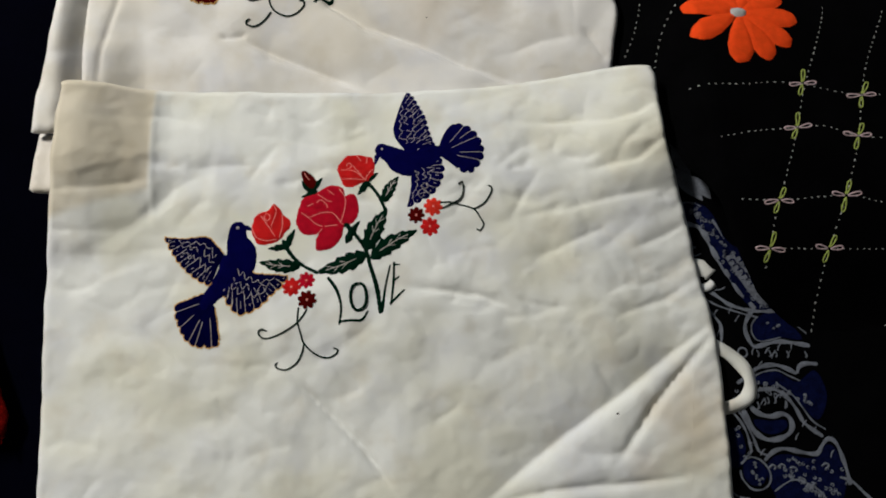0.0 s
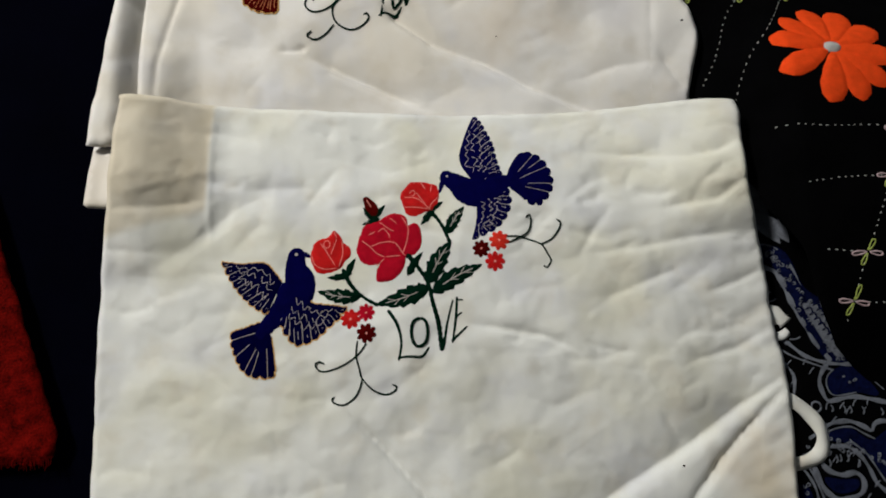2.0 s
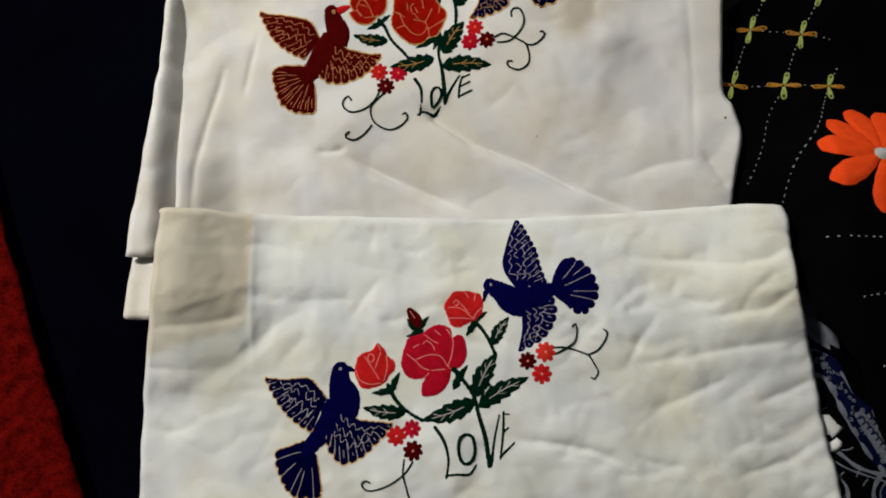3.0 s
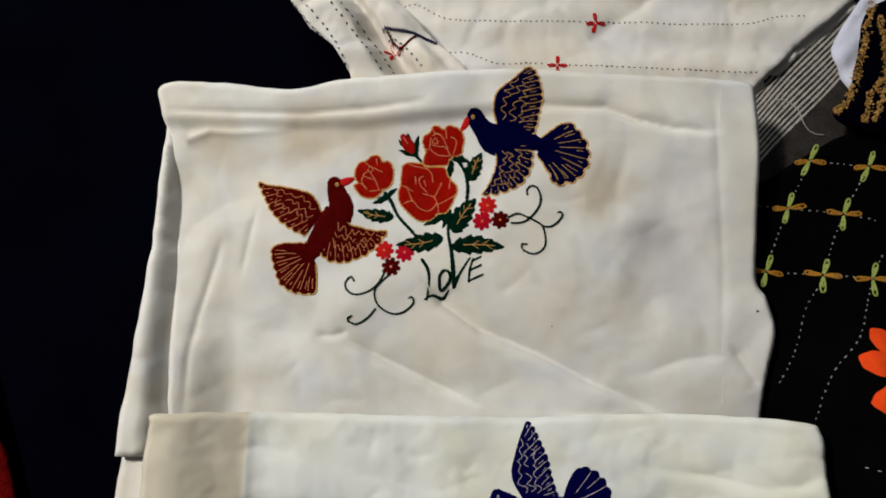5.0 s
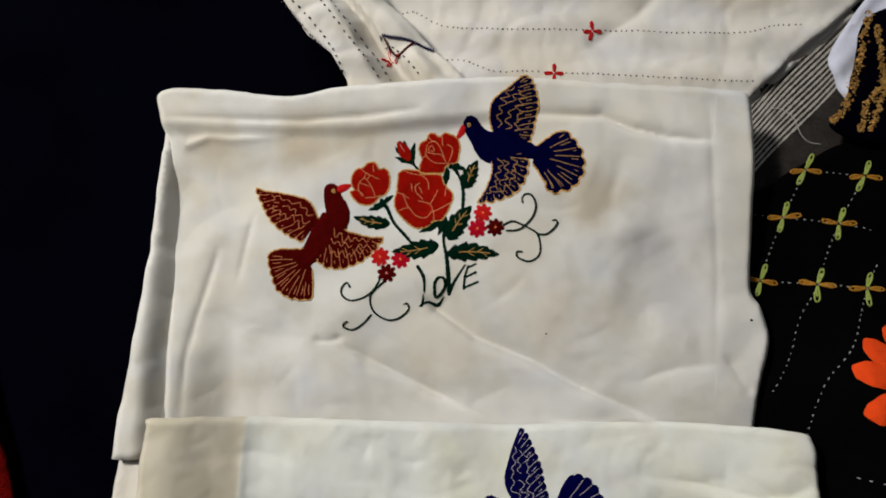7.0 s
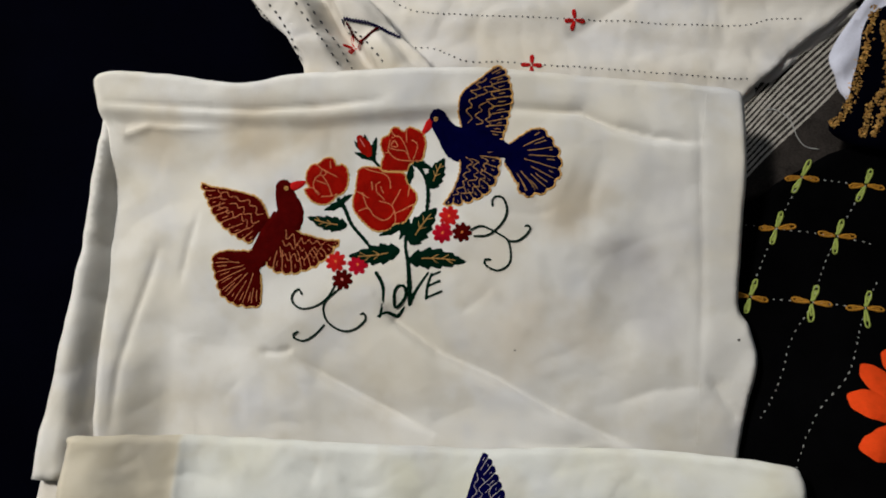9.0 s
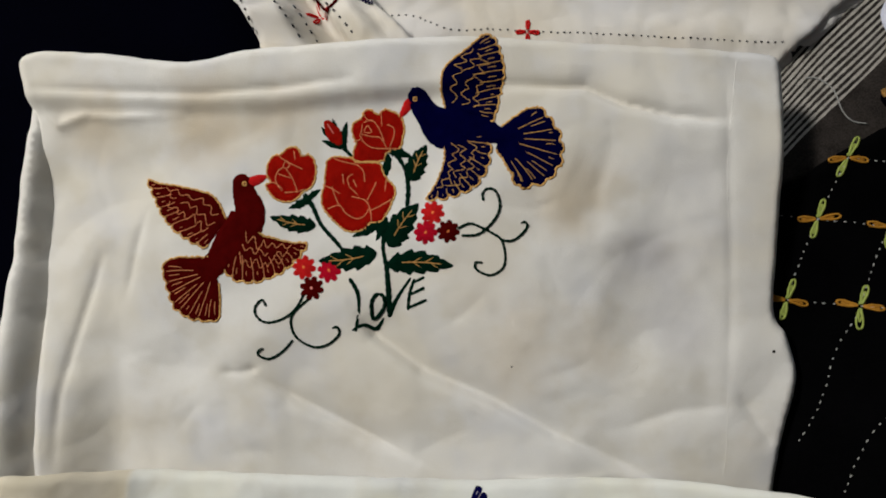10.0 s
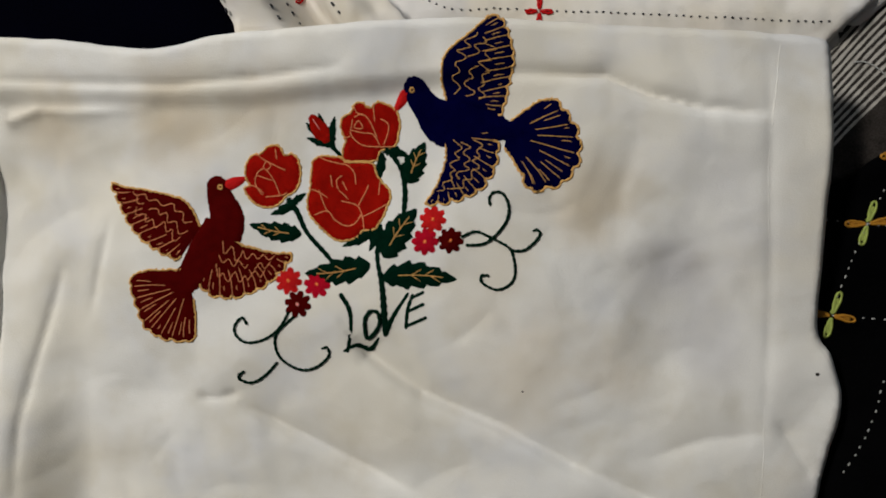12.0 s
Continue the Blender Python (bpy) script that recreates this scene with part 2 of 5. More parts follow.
def filled(poly, step, top, lift=0.0, soft=0.001, drop=0.0):
    """A sheet over the outline poly that follows the height top(x, y), raised by lift inside its edge; drop: an edge turned down."""
    poly = np.array(poly, float)
    lo, hi = poly.min(0), poly.max(0)
    gx, gy = np.meshgrid(np.arange(lo[0], hi[0], step), np.arange(lo[1], hi[1], step * 0.87))
    gx[::2] += step / 2
    grid = np.stack([gx.ravel(), gy.ravel()], 1)
    grid = grid[within(grid, poly)]
    if len(grid):
        far = to_edge(grid, poly)
        grid, far = grid[far > soft * 0.9], far[far > soft * 0.9]
    pts = np.vstack([poly, grid]) if len(grid) else poly
    n = len(poly)
    vs, _, fs, *_ = delaunay_2d_cdt([Vector(p) for p in pts], [(i, (i + 1) % n) for i in range(n)], [], 1, 1e-7)
    xy = np.array([(v.x, v.y) for v in vs])
    up = np.clip(to_edge(xy, poly) / soft, 0, 1) ** 0.6 if len(xy) else []
    verts = [(x, y, top(x, y) + lift * (0.1 + 0.9 * u) - drop * (1 - u)) for (x, y), u in zip(xy, up)]
    faces = []
    for f in fs:
        a, b, c = (xy[i] for i in f[:3])
        faces.append(tuple(f) if (b[0] - a[0]) * (c[1] - a[1]) - (b[1] - a[1]) * (c[0] - a[0]) > 0 else tuple(reversed(f)))
    return verts, faces


def band(path, radii):
    """The outline of a stroke of changing half-width along a path, with round ends."""
    p, r = np.array(path, float)[:, :2], np.array(radii, float)
    nrm = normals(p)
    left, right = p + nrm * r[:, None], p - nrm * r[:, None]

    def cap(c, rad, start):
        return [c + rad * np.array((math.cos(start - a), math.sin(start - a))) for a in np.linspace(0, math.pi, 7)[1:-1]]

    a1 = math.atan2(*nrm[-1][::-1])
    a0 = math.atan2(*(-nrm[0])[::-1])
    return np.array(list(left) + cap(p[-1], r[-1], a1) + list(right[::-1]) + cap(p[0], r[0], a0))


def tube(path, radius, top, lift, sides=5, twist=0.0):
    """A thread of that radius laid along a path on the height top(x, y); twist: how uneven its stitches make it."""
    p = np.array(path, float)[:, :2]
    nrm = normals(p)
    verts, faces = [], []
    for i, ((x, y), (nx, ny)) in enumerate(zip(p, nrm)):
        r = radius * (1 + twist * math.sin(i * 2.1)) * (0.55 if i in (0, len(p) - 1) else 1)
        z = top(x, y) + lift
        for k in range(sides):
            a = 2 * math.pi * k / sides
            verts.append((x + nx * r * math.cos(a), y + ny * r * math.cos(a), z + 0.7 * r * math.sin(a)))
    for i in range(len(p) - 1):
        for k in range(sides):
            a, b = i * sides + k, i * sides + (k + 1) % sides
            faces.append((a, b, b + sides, a + sides))
    faces += [tuple(range(sides))[::-1], tuple(range((len(p) - 1) * sides, len(p) * sides))]
    return verts, faces


def mm(points):
    p = np.array(points, float)
    return p * 0.001


# ---- heights of the cloths ----
def crease(x, y, line, wide, high, slope=1.0):
    """A fold along a line: height at (x, y); slope: how much broader its far side is."""
    best, side, along = 1e9, 1, 0
    n = len(line) - 1
    for i in range(n):
        (x0, y0), (x1, y1) = line[i], line[i + 1]
        dx, dy = x1 - x0, y1 - y0
        s = ((x - x0) * dx + (y - y0) * dy) / (dx * dx + dy * dy)
        c = min(max(s, 0), 1)
        d = math.hypot(x - x0 - c * dx, y - y0 - c * dy)
        if d < best:
            best, side, along = d, 1 if dx * (y - y0) - dy * (x - x0) > 0 else -1, (i + c) / n
    w = wide * (slope if side > 0 else 1.0)
    if best > 3 * w:
        return 0.0
    fade = min(1, 5 * along, 5 * (1 - along)) if 0 < along < 1 else 0.0
    return high * math.exp(-((best / w) ** 1.1)) * (0.25 + 0.75 * fade)


def rumple(x, y, seed, size, high):
    return high * noise.fractal(Vector((x / size, y / size, seed)), 1.0, 2.0, 3)


def smooth(v):
    v = min(max(v, 0.0), 1.0)
    return v * v * (3 - 2 * v)


def crinkle(x, y, seed, size, high):
    """Crisp small creases: valleys along the zero lines of a noise."""
    a = noise.noise(Vector((x / size, y / size, seed)))
    b = noise.noise(Vector((x / size * 2.3, y / size * 1.7, seed + 9)))
    return high * (min(abs(a) * 2.2, 0.6) + 0.4 * min(abs(b) * 2.2, 0.6))


FRONT_FOLDS = [
    ([(0.103, -0.418), (0.182, -0.364), (0.251, -0.321), (0.328, -0.267)], 0.0036, -0.0095, 5.0),
    ([(0.228, -0.388), (0.265, -0.342), (0.289, -0.318), (0.324, -0.282)], 0.0024, -0.0085, 2.5),
    ([(0.121, -0.418), (0.178, -0.412), (0.225, -0.411), (0.284, -0.407)], 0.0024, -0.0065, 2.0),
    ([(0.150, -0.052), (0.207, -0.058), (0.243, -0.063), (0.269, -0.059), (0.291, -0.046)], 0.0035, -0.0042, 2.4),
    ([(0.215, -0.112), (0.240, -0.108), (0.266, -0.105), (0.296, -0.083)], 0.0035, -0.0036, 2.2),
    ([(0.170, -0.152), (0.195, -0.148), (0.250, -0.138), (0.303, -0.133)], 0.004, -0.0032, 2.2),
    ([(0.160, -0.196), (0.186, -0.188), (0.210, -0.177), (0.238, -0.167)], 0.004, -0.0030, 2.0),
    ([(0.235, -0.258), (0.259, -0.249), (0.287, -0.242), (0.323, -0.221)], 0.004, -0.0034, 2.0),
    ([(0.262, -0.190), (0.290, -0.180), (0.314, -0.168)], 0.003, -0.0026, 1.8),
    ([(-0.178, -0.095), (-0.139, -0.091), (-0.112, -0.092)], 0.005, -0.0026, 2.6),
    ([(0.035, -0.221), (0.068, -0.225), (0.106, -0.232), (0.138, -0.245)], 0.003, -0.0048, 2.0),
    ([(-0.219, -0.248), (-0.171, -0.287), (-0.134, -0.326)], 0.006, -0.0024, 1.6),
    ([(-0.008, -0.252), (0.053, -0.317), (0.10, -0.345)], 0.008, -0.0022, 1.6),
    ([(-0.070, -0.305), (-0.041, -0.333), (-0.010, -0.367), (0.016, -0.402)], 0.0028, -0.0058, 1.8),
    ([(-0.301, -0.119), (-0.253, -0.115), (-0.207, -0.105)], 0.005, -0.0026, 1.8),
    ([(-0.211, -0.008), (-0.209, -0.105), (-0.206, -0.15)], 0.0025, 0.0016, 1.0),
    ([(-0.292, -0.107), (-0.265, -0.100), (-0.240, -0.090), (-0.209, -0.076)], 0.006, 0.0016, 2.2),
    ([(-0.110, -0.060), (-0.04, -0.075), (0.01, -0.058)], 0.006, -0.0016, 1.8),
    ([(0.10, -0.30), (0.15, -0.28), (0.22, -0.29)], 0.010, -0.0020, 1.8),
]
BACK_FOLDS = [
    ([(-0.313, 0.276), (-0.290, 0.250), (-0.267, 0.258), (-0.244, 0.256), (-0.19, 0.260)], 0.0030, 0.0036, 1.3),
    ([(-0.305, 0.277), (-0.242, 0.275), (-0.169, 0.275), (-0.103, 0.280), (-0.059, 0.286)], 0.0026, -0.0042, 1.4),
    ([(0.049, 0.283), (0.115, 0.281), (0.144, 0.268), (0.176, 0.260), (0.210, 0.256)], 0.0026, -0.0080, 1.8),
    ([(-0.050, 0.108), (-0.039, 0.095), (-0.001, 0.069), (0.053, 0.048), (0.101, 0.023), (0.178, -0.008)], 0.0036, -0.0100, 4.5),
    ([(-0.255, 0.150), (-0.259, 0.134), (-0.272, 0.085), (-0.279, 0.041), (-0.280, -0.014)], 0.003, -0.0030, 1.0),
    ([(-0.220, 0.185), (-0.229, 0.146), (-0.234, 0.122)], 0.0025, -0.0020, 1.0),
    ([(0.213, 0.289), (0.218, 0.230), (0.225, 0.126), (0.226, 0.053)], 0.003, -0.0012, 1.0),
    ([(-0.160, 0.063), (-0.142, 0.062), (-0.128, 0.067)], 0.003, -0.0036, 1.6),
    ([(-0.134, 0.060), (-0.087, 0.037), (-0.048, 0.019), (-0.008, 0.001)], 0.0034, -0.0080, 3.0),
    ([(0.150, 0.030), (0.19, 0.045), (0.23, 0.05)], 0.006, -0.0026, 1.6),
    ([(0.235, 0.060), (0.25, 0.035), (0.262, 0.02)], 0.006, -0.0035, 1.6),
]


def strewn(seed, count, x0, x1, y0, y1, high):
    """Short pressed creases strewn over a cloth, most of them along its width."""
    rng = random.Random(seed)
    out = []
    for _ in range(count):
        x, y, a, half = rng.uniform(x0, x1), rng.uniform(y0, y1), rng.gauss(0.15, 0.45), rng.uniform(0.010, 0.032)
        bend = rng.uniform(-0.3, 0.3)
        line = [(x + half * s * math.cos(a + bend * s), y + half * s * math.sin(a + bend * s)) for s in (-1, -0.3, 0.4, 1)]
        out.append((line, rng.uniform(0.0025, 0.0045), -high * rng.uniform(0.5, 1.2), rng.uniform(1.5, 3.0)))
    return out


def boxed(folds):
    """Each fold with the limits outside which it has no height."""
    out = []
    for line, wide, high, slope in folds:
        far = 3 * wide * max(slope, 1.0)
        xs, ys = [p[0] for p in line], [p[1] for p in line]
        out.append((min(xs) - far, max(xs) + far, min(ys) - far, max(ys) + far, line, wide, high, slope))
    return out


def fold_height(x, y, folds):
    return sum(crease(x, y, line, wide, high, slope) for x0, x1, y0, y1, line, wide, high, slope in folds if x0 < x < x1 and y0 < y < y1)


FRONT_CREASES = boxed(FRONT_FOLDS + strewn(5, 60, -0.28, 0.31, -0.44, -0.02, 0.0016) + strewn(6, 26, 0.14, 0.31, -0.30, -0.03, 0.0022))
BACK_CREASES = boxed(BACK_FOLDS + strewn(7, 14, -0.27, 0.25, 0.0, 0.25, 0.0008))


def front_form(x, y):
    """The cover sags between its two upper corners, which lie on what is folded below."""
    z = 0.034 * smooth((x - 0.16) / 0.13) * smooth((y + 0.19) / 0.13)
    return z + 0.030 * smooth((-0.19 - x) / 0.09) * smooth((y + 0.20) / 0.12)


def front_top(x, y):
    z = -0.018 * math.exp(-(((x - 0.07) / 0.16) ** 2)) * max(0.0, min(1.0, (y + 0.12) / 0.11)) ** 1.5
    z -= 0.008 * (1 - math.exp(-(((x - 0.07) / 0.16) ** 2))) * max(0.0, min(1.0, (y + 0.08) / 0.08)) ** 1.5
    z += front_form(x, y) + rumple(x, y, 3.0, 0.15, 0.0040) + rumple(x, y, 8.0, 0.05, 0.0008) + crinkle(x, y, 24.0, 0.032, 0.0007)
    wx, wy = x + 0.03 * noise.noise(Vector((x * 9, y * 9, 2))), y + 0.03 * noise.noise(Vector((x * 9, y * 9, 6)))
    z += crinkle(0.7 * wx, wy, 4.0, 0.085, 0.0034) * (0.35 + 0.65 * smooth(0.5 + 1.6 * noise.noise(Vector((x * 6, y * 6, 12)))))
    if x > 0.24:
        z += 0.0016 * (x - 0.24) / 0.07 * noise.noise(Vector((x * 12, y * 75 - x * 30, 5)))
    return z + fold_height(x, y, FRONT_CREASES)


def back_plane(x, y):
    return -0.0165 + 0.125 * (y - 0.1) + 0.040 * x


def back_top(x, y):
    z = back_plane(x, y) + 0.026 * smooth((-0.235 - x) / 0.06) * smooth((0.16 - y) / 0.16) + rumple(x, y, 13.0, 0.16, 0.0062) + rumple(x, y, 18.0, 0.06, 0.0009) + crinkle(x, y + 0.3 * x, 14.0, 0.12, 0.0026)
    z -= 0.006 * math.exp(-(((y - 0.215) / 0.05) ** 2)) * smooth((0.1 - x) / 0.2)
    z += 0.0065 * smooth((y - 0.259 - 0.10 * max(0.0, x + 0.12)) / 0.014) * (1 - smooth((x - 0.0) / 0.08))
    z -= 0.006 * math.exp(-(((x - 0.175) / 0.045) ** 2 + ((y - 0.135) / 0.075) ** 2))
    return z + fold_height(x, y, BACK_CREASES)


def lower_top(x, y):
    return -0.030 + 0.026 * smooth((-0.286 - x) / 0.03) + rumple(x, y, 21.0, 0.10, 0.003) + crinkle(x, y, 22.0, 0.05, 0.0025)


def kantha_top(x, y):
    z = -0.022 + rumple(x, y, 31.0, 0.15, 0.004) + 0.0016 * math.sin(y * 135 + 1.5 * noise.noise(Vector((x * 9, y * 9, 2)))) + crinkle(x, y, 33.0, 0.05, 0.0020)
    # a border strip that slopes down to a second folded strip, which ends in a step
    sway = 0.003 * noise.noise(Vector((x * 25, y * 25, 35)))
    first = beside(x, y, (-0.103, 0.319), (-0.161, 0.409)) + sway
    second = beside(x, y, (-0.069, 0.325), (-0.132, 0.403)) + sway
    third = beside(x, y, (-0.021, 0.329), (-0.097, 0.410)) + sway
    inner = smooth((y - 0.292) / 0.018)
    z += 0.030 * inner * (1 - min(max(-first / 0.025, 0.0), 1.0)) - 0.012 * (1 - inner)
    z += inner * (0.021 + 0.002 * math.sin(second * 260)) * smooth((-second + 0.001) / 0.005) * smooth((third + 0.002) / 0.006)
    for line, wide, high, slope in KANTHA_FOLDS:
        z += crease(x, y, line, wide, high, slope)
    return z


KANTHA_FOLDS = [
    ([(0.02, 0.44), (0.12, 0.37), (0.20, 0.33)], 0.010, -0.003, 2.0),
    ([(-0.140, 0.370), (-0.128, 0.355), (-0.110, 0.350)], 0.004, -0.002, 1.0),
    ([(-0.070, 0.350), (-0.058, 0.335), (-0.050, 0.320)], 0.004, 0.004, 1.0),
    ([(-0.062, 0.352), (-0.044, 0.338), (-0.034, 0.325)], 0.003, -0.004, 1.0),
    ([(-0.185, 0.380), (-0.165, 0.392), (-0.150, 0.395)], 0.004, -0.003, 1.4),
    ([(-0.150, 0.335), (-0.130, 0.345), (-0.115, 0.348)], 0.004, -0.003, 1.4),
    ([(0.10, 0.36), (0.16, 0.40), (0.20, 0.45)], 0.006, -0.003, 1.8),
]


def beside(x, y, a, b):
    """Signed distance from the line a-b, positive on its left."""
    dx, dy = b[0] - a[0], b[1] - a[1]
    return (dx * (y - a[1]) - dy * (x - a[0])) / math.hypot(dx, dy)


def black_top(x, y):
    bulge = math.exp(-(((y + 0.05) / (0.15 if y > -0.05 else 0.19)) ** 4)) * smooth((x - 0.285) / 0.05)
    return -0.016 + 0.066 * bulge - 0.022 * smooth((0.12 - y) / 0.04) * smooth((0.290 - x) / 0.03) - 0.025 * smooth((0.262 - x) / 0.04) + rumple(x, y, 41.0, 0.14, 0.002)


def sheet_top(x, y):
    return -0.062 + rumple(x, y, 51.0, 0.3, 0.003)


def paisley_top(x, y):
    return -0.018 + 0.010 * smooth((x - 0.31) / 0.04) + rumple(x, y, 55.0, 0.12, 0.002)


# ---- room ----
def box(lo, hi):
    (x0, y0, z0), (x1, y1, z1) = lo, hi
    v = [(x, y, z) for z in (z0, z1) for y in (y0, y1) for x in (x0, x1)]
    return v, [(0, 2, 3, 1), (4, 5, 7, 6), (0, 1, 5, 4), (2, 6, 7, 3), (0, 4, 6, 2), (1, 3, 7, 5)]


def structure(name, geo, mat, label):
    return tagged(part(name, geo, mat, None, label, False), kind="structure", category=name.split("_")[0])


structure("floor", box((-2.2, -2.2, -0.60), (2.2, 2.2, -0.50)), FLOOR_PAINT, "plain grey cement floor of the room")
structure("ceiling", box((-2.2, -2.2, 2.2), (2.2, 2.2, 2.3)), WALL_PAINT, "plain grey ceiling of the room, unseen, kept dark against bounce light")
structure("wall_south", box((-2.2, -2.2, -0.5), (2.2, -2.05, 2.2)), WALL_PAINT, "plain grey wall, unseen, kept dark against bounce light")
structure("wall_east", box((2.05, -2.05, -0.5), (2.2, 2.05, 2.2)), WALL_PAINT, "plain grey wall, unseen, kept dark against bounce light")
structure("wall_west", box((-2.2, -2.05, -0.5), (-2.05, 2.05, 2.2)), WALL_PAINT, "plain grey wall, unseen, kept dark against bounce light")
# the opening is added to hold the cool fill
structure("wall_north", joined([box((-2.2, 2.05, -0.5), (-1.2, 2.2, 2.2)), box((0.2, 2.05, -0.5), (2.2, 2.2, 2.2)), box((-1.2, 2.05, -0.5), (0.2, 2.2, 0.5)), box((-1.2, 2.05, 1.8), (0.2, 2.2, 2.2))]), WALL_PAINT, "plain grey wall, unseen, kept dark, with an opening added for the fill light")


def sheet(name, outline, step, top, thick, mat, parent=None, label="", wobble=0.0008, smooth_outline=True):
    """A cloth lying on what is under it, with a turned-down edge."""
    line = even(spline(outline, True, 6) if smooth_outline else np.array(outline, float), step, True)
    nxt = np.roll(line, -1, axis=0)
    if (line[:, 0] * nxt[:, 1] - nxt[:, 0] * line[:, 1]).sum() < 0:
        line = line[::-1]
    off = [noise.noise(Vector((x * 60, y * 60, 7))) * wobble for x, y in line]
    line = line + normals(np.vstack([line, line[:1]]))[:-1] * np.array(off)[:, None]
    verts, faces = filled(line, step, top, 0.0, 0.004, thick * 0.4)
    n, k = len(line), len(verts)
    verts += [(x, y, top(x, y) - thick) for x, y in line]
    for i in range(n):
        j = (i + 1) % n
        faces.append((i, k + i, k + j, j))
    return part(name, (verts, faces), mat, parent, label)


def empty(name, label, category, group=""):
    return tagged(new(name), label, category, group)


# ---- bed ----
bed = empty("bed", "low bed under a dark navy sheet", "bed")
part("mattress", box((-1.0, -1.0, -0.28), (1.0, 1.1, -0.08)), NAVY_CLOTH, bed, "", False)
part("bed_frame", box((-1.03, -1.03, -0.5), (1.03, 1.13, -0.28)), GREY_CLOTH, bed, "", False)
bed_sheet = tagged(sheet("bed_sheet", [(-1.02, -1.02), (1.02, -1.02), (1.02, 1.12), (-1.02, 1.12)], 0.02, sheet_top, 0.03, NAVY_CLOTH, None, "", 0.0, False), "plain dark navy cotton sheet spread over the bed", "bed sheet")

# ---- red cloth on the sheet ----
red = empty("red_cloth", "dark red woven cloth with a frayed edge on the sheet", "cloth")


def red_top(x, y):
    return -0.046 + rumple(x, y, 61.0, 0.05, 0.0025) + 0.0012 * math.sin(x * 700 + 2 * math.sin(y * 300))


sheet("weave", [(-0.72, 0.35), (-0.545, 0.15), (-0.487, 0.0), (-0.449, -0.10), (-0.421, -0.172), (-0.391, -0.247), (-0.358, -0.326), (-0.362, -0.347), (-0.41, -0.352), (-0.72, -0.36)], 0.007, red_top, 0.004, RED_CLOTH, red, "", 0.002, False)
random.seed(4)
fringe = []
for i in range(60):
    x = -0.432 + i * 0.0012 + random.uniform(-0.0005, 0.0005)
    y0 = -0.348
    fringe.append(tube([(x, y0 + 0.004), (x + random.uniform(-0.001, 0.001), y0 - 0.003), (x + random.uniform(-0.002, 0.002), y0 - random.uniform(0.004, 0.010))], 0.0005, red_top, 0.0005, 3))
tagged(part("fringe", joined(fringe), RED_CLOTH, red), kind="stuff")

# ---- the two pillow covers and the one below ----
cover_front = empty("pillow_cover", "white cotton pillow cover embroidered with navy birds and red roses", "pillow cover", "pillow covers")
FRONT_EDGE = [(-0.286, -0.008), (-0.213, -0.008), (-0.085, -0.010), (0.03, -0.011), (0.12, -0.007), (0.20, -0.004), (0.277, -0.006), (0.289, -0.014), (0.292, -0.034), (0.290, -0.062), (0.295, -0.098), (0.307, -0.133), (0.317, -0.177), (0.322, -0.213), (0.329, -0.252), (0.331, -0.280), (0.332, -0.314), (0.329, -0.361), (0.328, -0.426), (0.330, -0.50), (0.322, -0.515), (-0.285, -0.50), (-0.292, -0.48), (-0.296, -0.395), (-0.303, -0.26), (-0.304, -0.178), (-0.297, -0.130), (-0.292, -0.085), (-0.292, -0.040), (-0.291, -0.016)]
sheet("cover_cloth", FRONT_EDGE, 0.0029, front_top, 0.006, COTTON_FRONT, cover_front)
sheet("under_layer", [(-0.278, -0.02), (0.278, -0.02), (0.284, -0.08), (0.308, -0.17), (0.322, -0.28), (0.322, -0.50), (-0.284, -0.495), (-0.2985, -0.26), (-0.301, -0.18), (-0.288, -0.10), (-0.284, -0.05)], 0.010, lambda x, y: front_form(x, y) - 0.013, 0.012, COTTON_FRONT, cover_front, "", 0.0, False)

cover_back = empty("pillow_cover", "white cotton pillow cover embroidered with maroon bird and gold-edged roses", "pillow cover", "pillow covers")
BACK_EDGE = [(-0.313, 0.303), (-0.255, 0.304), (-0.185, 0.298), (-0.144, 0.306), (-0.089, 0.310), (-0.018, 0.315), (0.073, 0.316), (0.179, 0.309), (0.237, 0.305), (0.252, 0.298), (0.255, 0.268), (0.256, 0.215), (0.256, 0.126), (0.266, 0.103), (0.274, 0.080), (0.271, 0.054), (0.264, 0.002), (0.260, -0.05), (0.25, -0.12), (-0.28, -0.12), (-0.292, -0.03), (-0.297, 0.06), (-0.302, 0.143), (-0.309, 0.247), (-0.314, 0.277)]
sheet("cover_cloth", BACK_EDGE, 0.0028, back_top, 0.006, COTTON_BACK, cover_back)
sheet("under_layer", [(-0.310, 0.29), (-0.1, 0.29), (0.245, 0.29), (0.262, 0.126), (0.274, 0.09), (0.280, 0.07), (0.276, 0.045), (0.268, -0.02), (0.25, -0.1), (-0.28, -0.1)], 0.012, lambda x, y: back_plane(x, y) - 0.018, 0.004, COTTON_BACK, cover_back, "", 0.0, False)

cover_lower = empty("pillow_cover", "plain white cotton pillow cover folded and lying below the others", "pillow cover", "pillow covers")
sheet("cover_cloth", [(-0.310, 0.275), (-0.300, 0.27), (-0.288, 0.15), (-0.285, -0.050), (-0.334, -0.049), (-0.328, 0.015), (-0.322, 0.080), (-0.316, 0.150), (-0.312, 0.225)], 0.004, lower_top, 0.006, COTTON_BACK, cover_lower, "", 0.001, False)
sheet("tab", [(-0.331, -0.046), (-0.312, -0.048), (-0.28, -0.06), (-0.28, -0.109), (-0.318, -0.109), (-0.336, -0.1085), (-0.334, -0.075)], 0.006, lambda x, y: -0.012 + 0.002 * math.sin(x * 180), 0.006, COTTON_KANTHA, cover_lower, "white turned-out flap", 0.0004, False)


